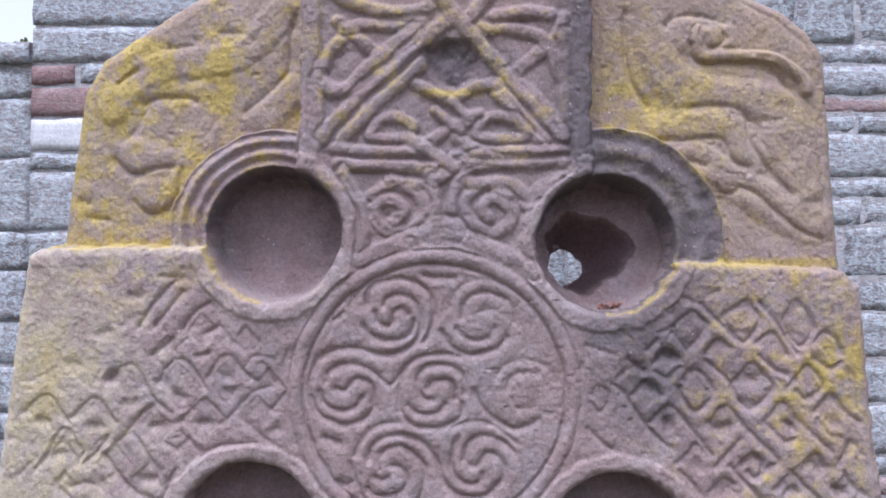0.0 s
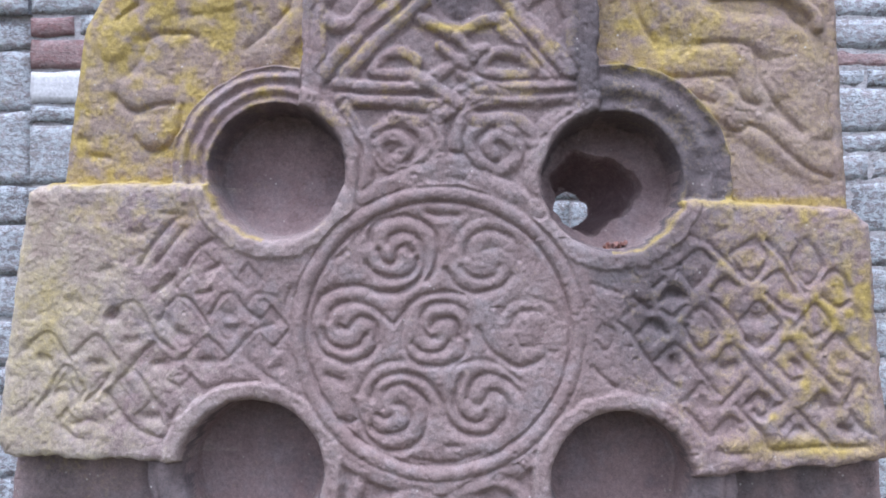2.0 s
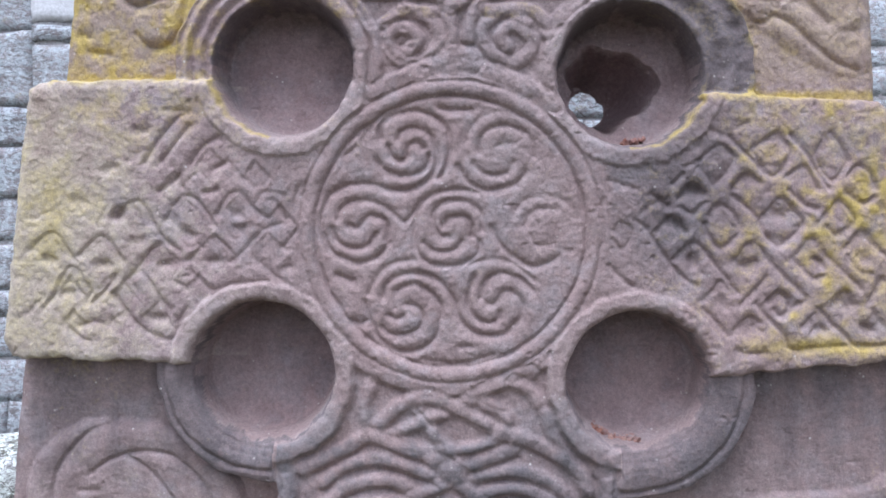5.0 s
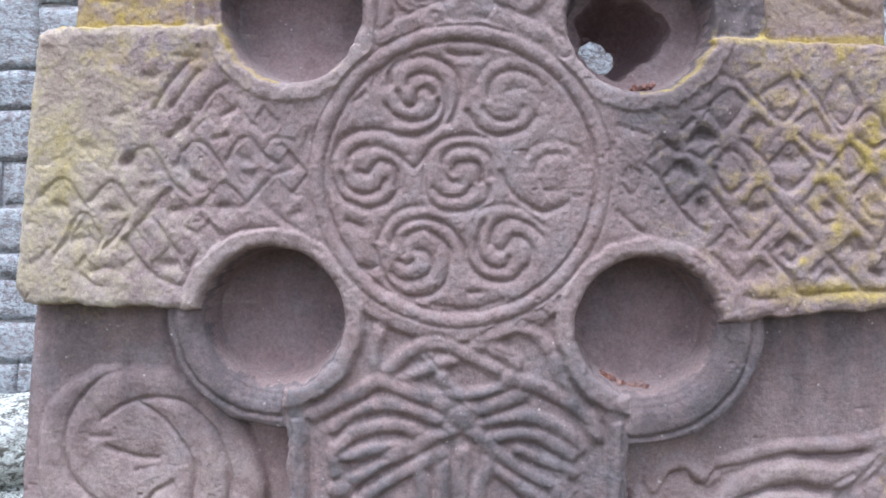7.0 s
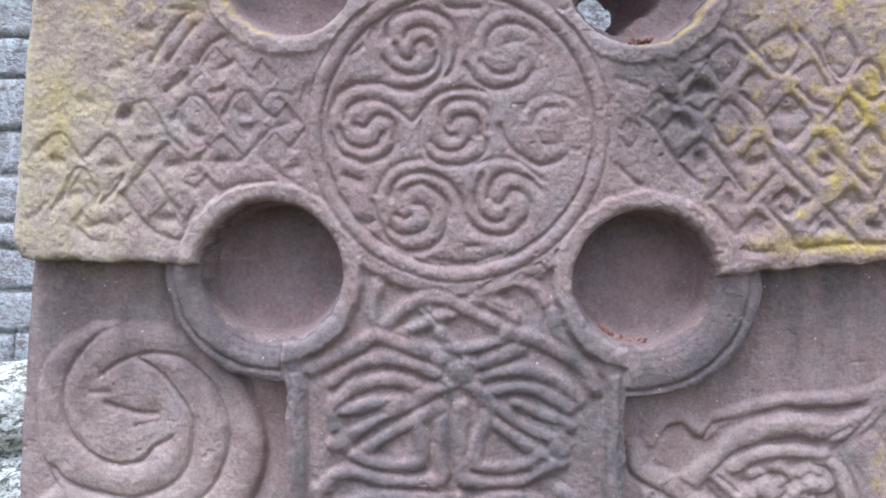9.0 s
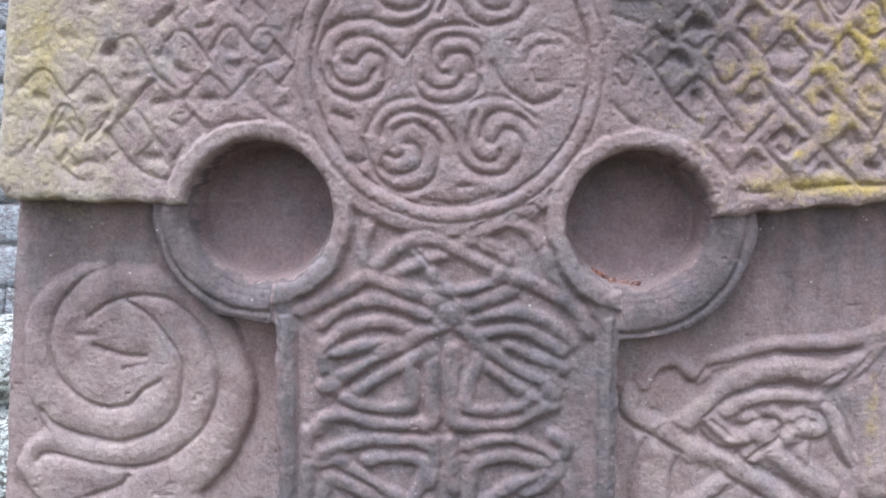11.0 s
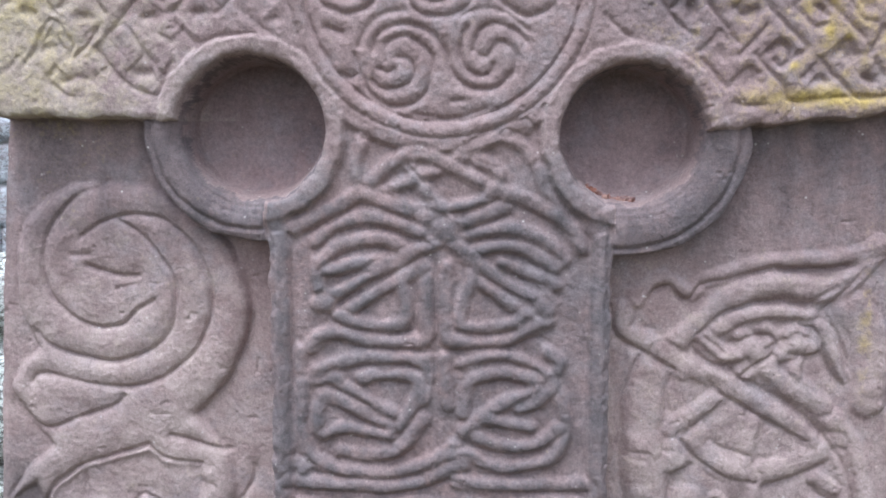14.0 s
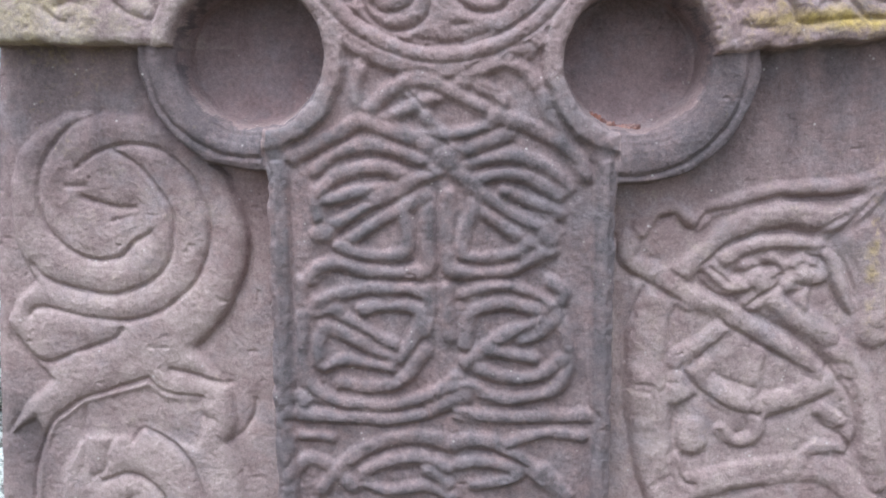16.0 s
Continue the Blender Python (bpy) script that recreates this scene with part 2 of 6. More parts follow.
def strand(region, points, half, high):
    """A rounded strand in relief that lies over what was carved before it."""
    win, d = away(points, half + 0.006)
    cut, floor = 0.0035, FLOOR[region]
    w = D[win]
    ring = (d >= half) & (d < half + cut)
    w[ring] = np.maximum(w[ring], 0.70 * w[ring] + 0.30 * floor)
    on = d < half
    own = floor - high * WEAR[win][on] * np.clip(1 - (d[on] / half) ** 3, 0, 1) ** 0.75
    w[on] = 0.70 * np.minimum(w[on], own) + 0.30 * own
    D[win] = w


def swell(region, points, half, high, soft=0.6):
    """A broad low body, pillowed towards its edges, joined to its neighbours."""
    win, d = away(points, half)
    D[win] = np.minimum(D[win], FLOOR[region] - high * step(0, soft, np.clip(1 - d / half, 0, 1)))


def blurred(a):
    for ax in (0, 1):
        a = 0.25 * np.roll(a, 1, ax) + 0.5 * a + 0.25 * np.roll(a, -1, ax)
    return a


CUTS = {}


def cut(region, points, weight=1.0):
    """A line to be cut by carve()."""
    CUTS.setdefault(region, []).append((points, weight))


def carve(region, mask, deep, narrow, wide):
    """Cuts the lines of a region: a sharp joint with rounded shoulders, shallower where the stone is worn."""
    f = np.zeros(D.shape)
    for points, weight in CUTS[region]:
        win, d = away(points, 2.2 * wide)
        f[win] = np.maximum(f[win], weight * (0.58 * np.exp(-(d / narrow) ** 2) + 0.42 * np.exp(-(d / wide) ** 2)))
    D[:] += deep * f * mask * WEAR


def sunk(left, top, right, deep):
    """A lozenge between the bars, lowest under its upper corner."""
    poly = [left, top, right, (left[0] + right[0] - top[0], left[1] + right[1] - top[1])]
    lo, hi = np.min(poly, 0) - 0.01, np.max(poly, 0) + 0.01
    win = (slice(*np.searchsorted(gz, [lo[1], hi[1]])), slice(*np.searchsorted(gx, [lo[0], hi[0]])))
    fall = np.clip((ZW[win] - poly[3][1]) / (top[1] - poly[3][1]), 0, 1)
    D[win] += deep * (0.25 + 0.75 * fall) * step(-0.001, 0.0045, inside(poly, XW[win], ZW[win])) * WEAR[win]


def plateau(poly, high, soft):
    """A body that stands up from the sunk ground, rounded towards its outline."""
    t = np.clip(inside(poly) / soft, 0, 1)
    D[:] -= high * np.sqrt(1 - (1 - t) ** 2)


# beasts on the sunk ground
# coiled serpent beside the shaft
plateau([(-0.495, 1.289), (-0.426, 1.285), (-0.372, 1.257), (-0.317, 1.209), (-0.291, 1.167), (-0.281, 1.109), (-0.288, 1.059), (-0.306, 1.013), (-0.338, 0.964), (-0.368, 0.940), (-0.317, 0.879), (-0.312, 0.835), (-0.324, 0.795), (-0.306, 0.737), (-0.293, 0.635), (-0.640, 0.632), (-0.630, 0.734), (-0.609, 0.794), (-0.619, 0.830), (-0.660, 0.805), (-0.636, 0.850), (-0.588, 0.894), (-0.611, 0.922), (-0.638, 0.953), (-0.648, 0.983), (-0.630, 1.017), (-0.601, 1.043), (-0.616, 1.076), (-0.627, 1.126), (-0.626, 1.184), (-0.609, 1.232), (-0.573, 1.268), (-0.539, 1.286)], 0.0135, 0.020)
plateau([(-0.610, 0.780), (-0.585, 0.825), (-0.539, 0.859), (-0.442, 0.886), (-0.419, 0.868), (-0.362, 0.863), (-0.351, 0.831), (-0.373, 0.781), (-0.406, 0.797), (-0.439, 0.817), (-0.461, 0.817), (-0.470, 0.803), (-0.505, 0.801), (-0.543, 0.803), (-0.573, 0.753), (-0.583, 0.689), (-0.622, 0.688)], -0.0075, 0.014)
plateau([(-0.554, 1.208), (-0.521, 1.212), (-0.470, 1.236), (-0.435, 1.208), (-0.402, 1.151), (-0.428, 1.126), (-0.454, 1.105), (-0.489, 1.080), (-0.530, 1.089), (-0.564, 1.134), (-0.575, 1.167)], -0.0035, 0.030)
cut("serpent", [(-0.491, 1.286), (-0.524, 1.272), (-0.555, 1.244), (-0.577, 1.208), (-0.582, 1.167), (-0.577, 1.130), (-0.554, 1.101), (-0.522, 1.080), (-0.494, 1.075), (-0.468, 1.083), (-0.451, 1.101), (-0.423, 1.117)])
cut("serpent", [(-0.526, 1.210), (-0.499, 1.230), (-0.470, 1.241), (-0.437, 1.244), (-0.397, 1.233), (-0.366, 1.203), (-0.348, 1.167), (-0.336, 1.126), (-0.342, 1.084), (-0.363, 1.043), (-0.394, 1.013), (-0.437, 0.990), (-0.479, 0.985), (-0.529, 0.992), (-0.570, 1.002), (-0.600, 1.004), (-0.610, 0.994)])
cut("serpent", [(-0.470, 1.236), (-0.439, 1.216), (-0.412, 1.183), (-0.394, 1.151), (-0.391, 1.109), (-0.398, 1.076), (-0.429, 1.043), (-0.476, 1.026), (-0.518, 1.028), (-0.559, 1.038), (-0.587, 1.051), (-0.600, 1.068)])
cut("serpent", [(-0.329, 1.217), (-0.314, 1.206), (-0.295, 1.167), (-0.283, 1.118), (-0.286, 1.068), (-0.302, 1.026), (-0.320, 0.992), (-0.342, 0.966), (-0.364, 0.944)])
cut("serpent", [(-0.635, 0.957), (-0.609, 0.927), (-0.585, 0.922), (-0.550, 0.936), (-0.490, 0.957), (-0.474, 0.971)])
cut("serpent", [(-0.520, 1.167), (-0.500, 1.159), (-0.472, 1.152), (-0.445, 1.153)])
cut("serpent", [(-0.543, 1.184), (-0.515, 1.182)], 0.5)
cut("serpent", [(-0.477, 1.133), (-0.444, 1.142)], 0.4)
cut("serpent", [(-0.441, 0.895), (-0.495, 0.879), (-0.539, 0.865), (-0.584, 0.834), (-0.609, 0.796), (-0.625, 0.753), (-0.633, 0.698)])
cut("serpent", [(-0.439, 0.892), (-0.427, 0.879), (-0.402, 0.871), (-0.362, 0.866)])
cut("serpent", [(-0.408, 0.910), (-0.366, 0.899), (-0.323, 0.885)])
cut("serpent", [(-0.324, 0.878), (-0.320, 0.853), (-0.319, 0.834)], 0.4)
cut("serpent", [(-0.282, 0.859), (-0.288, 0.834), (-0.306, 0.809), (-0.327, 0.794)], 0.7)
cut("serpent", [(-0.470, 0.800), (-0.458, 0.815), (-0.440, 0.812), (-0.407, 0.790), (-0.383, 0.754), (-0.368, 0.703)])
cut("serpent", [(-0.503, 0.799), (-0.510, 0.781), (-0.516, 0.753), (-0.535, 0.740)], 0.6)
cut("serpent", [(-0.540, 0.850), (-0.545, 0.799), (-0.546, 0.751)], 0.4)
cut("serpent", [(-0.520, 0.733), (-0.487, 0.745), (-0.461, 0.740), (-0.437, 0.719), (-0.421, 0.690)])
cut("serpent", [(-0.326, 0.782), (-0.314, 0.746), (-0.306, 0.700)], 0.4)
cut("serpent", [(-0.361, 0.837), (-0.344, 0.833)], 0.4)
cut("serpent", [(-0.666, 0.807), (-0.646, 0.834), (-0.630, 0.852)], 0.5)
cut("serpent", [(-0.486, 0.703), (-0.477, 0.708)])
cut("serpent", [(-0.310, 1.013), (-0.323, 1.015)], 0.5)
# interlaced beasts on the other side of the shaft
strand("beast", [(0.299, 1.040), (0.298, 0.960), (0.300, 0.875), (0.312, 0.787), (0.346, 0.661)], 0.0314, 0.0180)
strand("beast", [(0.592, 1.109), (0.621, 1.060), (0.622, 0.969)], 0.0273, 0.0160)
strand("beast", [(0.331, 0.716), (0.397, 0.734), (0.496, 0.753), (0.571, 0.753), (0.632, 0.700)], 0.0241, 0.0140)
strand("beast", [(0.365, 0.814), (0.366, 0.801)], 0.0241, 0.0140)
strand("beast", [(0.352, 0.918), (0.346, 0.875)], 0.0241, 0.0140)
strand("beast", [(0.514, 0.994), (0.570, 0.944), (0.613, 0.876), (0.630, 0.789), (0.646, 0.736)], 0.0193, 0.0160)
strand("beast", [(0.368, 0.926), (0.399, 0.875), (0.453, 0.856), (0.522, 0.871), (0.577, 0.903)], 0.0193, 0.0160)
strand("beast", [(0.626, 1.195), (0.568, 1.133), (0.489, 1.141), (0.423, 1.124), (0.374, 1.081), (0.331, 1.048)], 0.0185, 0.0180)
strand("beast", [(0.261, 1.101), (0.271, 1.075), (0.323, 1.037), (0.356, 1.015)], 0.0185, 0.0180)
strand("beast", [(0.281, 1.117), (0.303, 1.146), (0.327, 1.148), (0.360, 1.127), (0.379, 1.145)], 0.0121, 0.0150)
strand("beast", [(0.385, 1.148), (0.472, 1.172), (0.565, 1.178), (0.626, 1.195)], 0.0121, 0.0150)
strand("beast", [(0.402, 1.075), (0.448, 1.099), (0.515, 1.099), (0.548, 1.083), (0.567, 1.044), (0.587, 1.004)], 0.0121, 0.0150)
strand("beast", [(0.384, 1.063), (0.416, 1.037), (0.451, 1.045), (0.482, 1.060), (0.469, 1.075)], 0.0121, 0.0150)
strand("beast", [(0.500, 1.068), (0.541, 1.076), (0.544, 1.050), (0.519, 1.044), (0.513, 1.006)], 0.0121, 0.0150)
strand("beast", [(0.466, 0.845), (0.460, 0.810), (0.432, 0.795), (0.409, 0.816)], 0.0121, 0.0150)
strand("beast", [(0.584, 0.884), (0.600, 0.824), (0.585, 0.787)], 0.0121, 0.0150)
strand("beast", [(0.552, 0.851), (0.582, 0.831)], 0.0121, 0.0150)
strand("beast", [(0.513, 0.744), (0.544, 0.788), (0.576, 0.789)], 0.0121, 0.0150)
strand("beast", [(0.342, 0.770), (0.351, 0.743), (0.360, 0.729)], 0.0121, 0.0150)
strand("beast", [(0.467, 0.969), (0.459, 0.909), (0.452, 0.875)], 0.0121, 0.0150)
strand("beast", [(0.515, 1.052), (0.453, 1.015), (0.399, 0.967), (0.336, 0.926)], 0.0153, 0.0170)
strand("beast", [(0.438, 1.062), (0.498, 0.994), (0.557, 0.961)], 0.0153, 0.0170)
strand("beast", [(0.319, 1.040), (0.389, 1.006), (0.443, 0.977), (0.506, 0.939), (0.542, 0.910)], 0.0153, 0.0170)
strand("beast", [(0.276, 0.883), (0.300, 0.883), (0.314, 0.857), (0.314, 0.734)], 0.0040, 0.0100)
# beasts above the arms
swell("creature", [(0.327, 2.188), (0.334, 2.102), (0.359, 2.033), (0.418, 2.007), (0.519, 1.989), (0.534, 1.896)], 0.0405, 0.0075)
swell("creature", [(0.350, 1.951), (0.434, 1.960), (0.475, 1.913)], 0.0405, 0.0075)
swell("creature", [(0.383, 1.917), (0.441, 1.887), (0.516, 1.837), (0.566, 1.815)], 0.0405, 0.0075)
swell("creature", [(0.368, 2.102), (0.427, 2.093)], 0.0405, 0.0075)
swell("creature", [(0.518, 1.947), (0.550, 1.870)], 0.0405, 0.0075)
strand("creature", [(0.402, 2.108), (0.397, 2.082), (0.410, 2.067), (0.452, 2.068), (0.511, 2.063), (0.553, 2.034), (0.559, 2.015)], 0.0101, 0.0140)
strand("creature", [(0.416, 2.103), (0.421, 2.096)], 0.0143, 0.0120)
swell("creature", [(-0.487, 1.992), (-0.462, 2.027), (-0.402, 2.057), (-0.299, 2.070), (-0.230, 2.139)], 0.0354, 0.0060)
swell("creature", [(-0.452, 1.919), (-0.417, 1.910)], 0.0354, 0.0060)
swell("creature", [(-0.432, 1.859), (-0.412, 1.859)], 0.0354, 0.0060)
swell("creature", [(-0.358, 2.009), (-0.349, 1.949), (-0.374, 1.880)], 0.0354, 0.0060)
swell("creature", [(-0.255, 1.983), (-0.212, 2.018)], 0.0354, 0.0060)
cut("creature", [(-0.481, 2.029), (-0.466, 2.041), (-0.451, 2.050)])
cut("creature", [(-0.441, 1.995), (-0.418, 2.007), (-0.396, 2.007), (-0.371, 2.007), (-0.361, 2.000)])
cut("creature", [(-0.485, 1.914), (-0.468, 1.897), (-0.451, 1.890), (-0.425, 1.897), (-0.397, 1.901)])
cut("creature", [(-0.454, 1.850), (-0.441, 1.836), (-0.420, 1.830), (-0.398, 1.841), (-0.385, 1.863), (-0.381, 1.897)], 0.85)
cut("creature", [(-0.286, 1.985), (-0.255, 2.009), (-0.229, 2.035), (-0.219, 2.056), (-0.219, 2.095), (-0.212, 2.130)])
cut("creature", [(-0.522, 1.824), (-0.491, 1.821)], 0.7)
cut("creature", [(-0.536, 1.850), (-0.522, 1.848)], 0.6)
cut("creature", [(-0.404, 2.082), (-0.367, 2.087), (-0.362, 2.097)], 0.6)
cut("creature", [(-0.329, 2.109), (-0.290, 2.104), (-0.276, 2.094)], 0.6)
cut("creature", [(-0.435, 1.992), (-0.448, 1.966), (-0.464, 1.945)], 0.5)
cut("creature", [(-0.340, 2.005), (-0.327, 1.979), (-0.344, 1.949)], 0.4)
cut("creature", [(0.289, 2.136), (0.289, 2.076), (0.295, 2.041), (0.308, 2.015), (0.323, 1.992)])
cut("creature", [(0.350, 2.113), (0.368, 2.129), (0.404, 2.131)])
cut("creature", [(0.411, 2.129), (0.438, 2.117)])
cut("creature", [(0.388, 2.086), (0.393, 2.062), (0.410, 2.056), (0.452, 2.056), (0.494, 2.051), (0.519, 2.040), (0.532, 2.022), (0.541, 2.016)])
cut("creature", [(0.417, 2.079), (0.435, 2.084), (0.442, 2.097)], 0.7)
cut("creature", [(0.478, 2.071), (0.515, 2.058), (0.544, 2.032)], 0.4)
cut("creature", [(0.390, 1.990), (0.417, 1.991), (0.451, 1.989), (0.468, 1.977), (0.473, 1.942), (0.492, 1.908), (0.516, 1.879), (0.536, 1.859)])
cut("creature", [(0.335, 1.938), (0.383, 1.940), (0.425, 1.943), (0.438, 1.933), (0.450, 1.908), (0.472, 1.900)])
cut("creature", [(0.381, 1.909), (0.409, 1.901)])
cut("creature", [(0.423, 1.872), (0.428, 1.861), (0.449, 1.860), (0.459, 1.869), (0.483, 1.857), (0.516, 1.828), (0.549, 1.803), (0.575, 1.792)])
cut("creature", [(0.469, 2.152), (0.537, 2.109), (0.570, 2.066), (0.577, 1.980), (0.580, 1.896), (0.584, 1.794)], 0.6)
cut("creature", [(0.356, 1.972), (0.368, 1.977)], 0.6)
carve("creature", (Z0 > 1.76) * 1.0, 0.0078, 0.0036, 0.0090)
low = blurred(blurred(D))
D = np.where((Z0 < 1.32) & (slab > 0.03), GROUND + np.where(X0 > 0, 0.60, 1.0) * (blurred(low) - GROUND), D)
cut("beast", [(0.247, 1.105), (0.249, 1.076), (0.263, 1.059), (0.292, 1.042), (0.317, 1.026), (0.339, 1.015)])
cut("beast", [(0.288, 1.034), (0.277, 1.005), (0.267, 0.967), (0.263, 0.907), (0.263, 0.855), (0.270, 0.820), (0.276, 0.785), (0.286, 0.740), (0.301, 0.704)])
cut("beast", [(0.339, 1.009), (0.330, 0.984), (0.333, 0.954)], 0.7)
cut("beast", [(0.369, 0.866), (0.345, 0.852), (0.339, 0.812), (0.344, 0.768), (0.357, 0.736), (0.372, 0.729)], 0.8)
cut("beast", [(0.289, 1.127), (0.297, 1.148), (0.308, 1.155)], 0.6)
cut("beast", [(0.309, 1.134), (0.328, 1.139), (0.339, 1.129), (0.353, 1.117), (0.365, 1.125), (0.376, 1.140), (0.411, 1.149), (0.450, 1.159), (0.481, 1.166), (0.493, 1.163), (0.529, 1.162), (0.595, 1.167)])
cut("beast", [(0.378, 1.070), (0.398, 1.091), (0.429, 1.107), (0.469, 1.115), (0.492, 1.115), (0.526, 1.107)])
cut("beast", [(0.549, 1.092), (0.575, 1.067), (0.587, 1.026), (0.591, 1.000)])
cut("beast", [(0.522, 1.104), (0.547, 1.124), (0.572, 1.137)], 0.5)
cut("beast", [(0.543, 1.092), (0.571, 1.121), (0.607, 1.163)], 0.6)
cut("beast", [(0.520, 1.080), (0.539, 1.075), (0.552, 1.051), (0.563, 1.018), (0.583, 0.995)])
cut("beast", [(0.520, 1.077), (0.543, 1.067), (0.549, 1.043), (0.533, 1.034), (0.504, 1.038)], 0.7)
cut("beast", [(0.422, 1.055), (0.448, 1.063), (0.475, 1.065), (0.485, 1.051), (0.481, 1.038)])
cut("beast", [(0.368, 1.055), (0.373, 1.039), (0.394, 1.022), (0.416, 1.017)])
cut("beast", [(0.382, 1.064), (0.410, 1.042)], 0.8)
cut("beast", [(0.418, 1.018), (0.435, 1.001), (0.460, 0.989), (0.503, 0.967)])
cut("beast", [(0.481, 1.036), (0.458, 1.022), (0.435, 1.004)])
cut("beast", [(0.391, 0.997), (0.412, 0.976), (0.429, 0.967), (0.462, 0.946), (0.496, 0.928), (0.536, 0.905)])
cut("beast", [(0.464, 0.988), (0.501, 0.968), (0.527, 0.948), (0.553, 0.925), (0.579, 0.891), (0.598, 0.857), (0.610, 0.813), (0.602, 0.784)])
cut("beast", [(0.354, 0.905), (0.371, 0.882), (0.401, 0.860), (0.435, 0.843), (0.465, 0.840)])
cut("beast", [(0.359, 0.915), (0.389, 0.942), (0.414, 0.968)], 0.8)
cut("beast", [(0.397, 0.904), (0.424, 0.890), (0.455, 0.882)], 0.7)
cut("beast", [(0.462, 0.882), (0.470, 0.935)], 0.5)
cut("beast", [(0.479, 0.834), (0.509, 0.843), (0.541, 0.856), (0.563, 0.870)])
cut("beast", [(0.407, 0.814), (0.417, 0.795), (0.438, 0.786), (0.460, 0.789)])
cut("beast", [(0.432, 0.809), (0.445, 0.815), (0.445, 0.832)], 0.7)
cut("beast", [(0.550, 0.837), (0.560, 0.822), (0.585, 0.809), (0.596, 0.794)])
cut("beast", [(0.347, 0.776), (0.372, 0.772), (0.386, 0.778)], 0.7)
cut("beast", [(0.577, 0.781), (0.597, 0.777)], 0.8)
cut("beast", [(0.430, 0.715), (0.474, 0.724)])
cut("beast", [(0.278, 1.084), (0.307, 1.074)], 0.6)
cut("beast", [(0.269, 1.141), (0.268, 1.121)], 0.3)
cut("beast", [(0.506, 1.026), (0.517, 1.032)], 0.5)
carve("serpent", (X0 < -0.2) * (Z0 < 1.32), 0.0105, 0.0036, 0.0145)
carve("beast", (X0 > 0.2) * (Z0 < 1.32), 0.0085, 0.0034, 0.0105)
for name, where in (("carved_serpent", (X0 < 0) & (Z0 < 1.32)), ("carved_beast", (X0 > 0) & (Z0 < 1.32)), ("carved_creature", (X0 < 0) & (Z0 > 1.8)), ("carved_creature_b", (X0 > 0) & (Z0 > 1.8))):
    mark(name, where & (D < GROUND - 0.006) & (slab > 0.012))

# ring arcs between the arms, with two mouldings
for k, ((cx, cz, r), rim) in enumerate(zip(HOLLOWS, RIMS)):
    d = round_at(cx, cz, r)
    band = RING - (0.0035 * np.cos(d / rim * (6 - 2 * k) * np.pi) if k < 2 else 0.010 * np.sin(np.clip(d / rim, 0, 1) * np.pi) ** 0.7 - 0.0015 * np.exp(-((d - 0.014) / 0.004) ** 2) - 0.0045 * np.exp(-((d - rim + 0.018 - 0.005 * np.sin(9 * X0)) / 0.0035) ** 2)) * step(0.002, 0.012, d)
    if k == 1:
        band = band + 0.003 * np.maximum(0, lattice_noise(X0, Z0, 0.035, 23)) + 0.0016 * lattice_noise(X0, Z0, 0.014, 24)
        d = d + 0.004 * lattice_noise(X0, Z0, 0.03, 25)
    else:
        d = d + 0.0025 * lattice_noise(X0, Z0, 0.025, 26)
    inn = step(rim, rim - 0.005, d)
    if k > 1:
        # the lower arcs run smoothly into the edge of the shaft
        band = band - 0.012 * step(-0.045, -0.002, shaft)
    D = np.where(slab > 0.01, D * (1 - inn) + band * inn, D)
    mark("ring_arc_%d" % k, (d < rim) & (d > 0))

# the cross stands proud
rise = step(-0.002, 0.003, cross)
face = 0.004 * step(0.012, 0.0, cross) + 0.0015 * lattice_noise(X0, Z0, 0.05, 6)
panel = np.where(ZW > 1.72, np.minimum(step(0.028, 0.036, upper), step(0.018, 0.026, bowl)), np.minimum(step(0.030, 0.038, shaft), step(0.026, 0.032, bowl)))
panel *= step(0.230, 0.237, hub) * ((upper > 0) & (ZW > 1.7) | (shaft > 0) & (ZW < 1.45))
face += 0.009 * panel + 0.001 * panel * (ZW < 1.45)
rim_roll = step(0.030, 0.024, bowl) * step(0.0, 0.006, bowl)
face -= 0.004 * rim_roll
D = D * (1 - rise) + face * rise
mark("upper_arm", (cross > 0) & (ZW > 1.564))
mark("cross_shaft", (cross > 0) & (ZW <= 1.564))
mark("cross_arm_a", (cross > 0) & (XW < -0.205) & (arm_l > 0))
mark("cross_arm_b", (cross > 0) & (XW > 0.215) & (arm_r > 0))
saved = D.copy()
# interlace on the upper arm
strand("upper", [(-0.168, 1.945), (-0.170, 1.999), (-0.162, 2.041), (-0.149, 2.069), (-0.128, 2.089)], 0.0110, 0.0100)
strand("upper", [(-0.140, 2.111), (-0.116, 2.089), (-0.086, 2.064)], 0.0110, 0.0100)
strand("upper", [(-0.155, 2.167), (-0.130, 2.141), (-0.092, 2.129), (-0.055, 2.122), (-0.015, 2.126), (0.011, 2.149)], 0.0110, 0.0100)
strand("upper", [(-0.131, 2.098), (-0.096, 2.105), (-0.055, 2.102), (-0.017, 2.107)], 0.0110, 0.0100)
strand("upper", [(0.193, 2.114), (0.182, 2.083), (0.157, 2.063), (0.125, 2.036)], 0.0110, 0.0100)
strand("upper", [(0.066, 2.098), (0.111, 2.100), (0.152, 2.088), (0.173, 2.068), (0.185, 2.031)], 0.0110, 0.0100)
strand("upper", [(0.088, 2.117), (0.136, 2.123), (0.173, 2.120)], 0.0110, 0.0100)
strand("upper", [(0.086, 2.157), (0.069, 2.135), (0.048, 2.110)], 0.0110, 0.0100)
strand("upper", [(0.131, 2.015), (0.161, 1.983), (0.192, 1.951)], 0.0110, 0.0100)
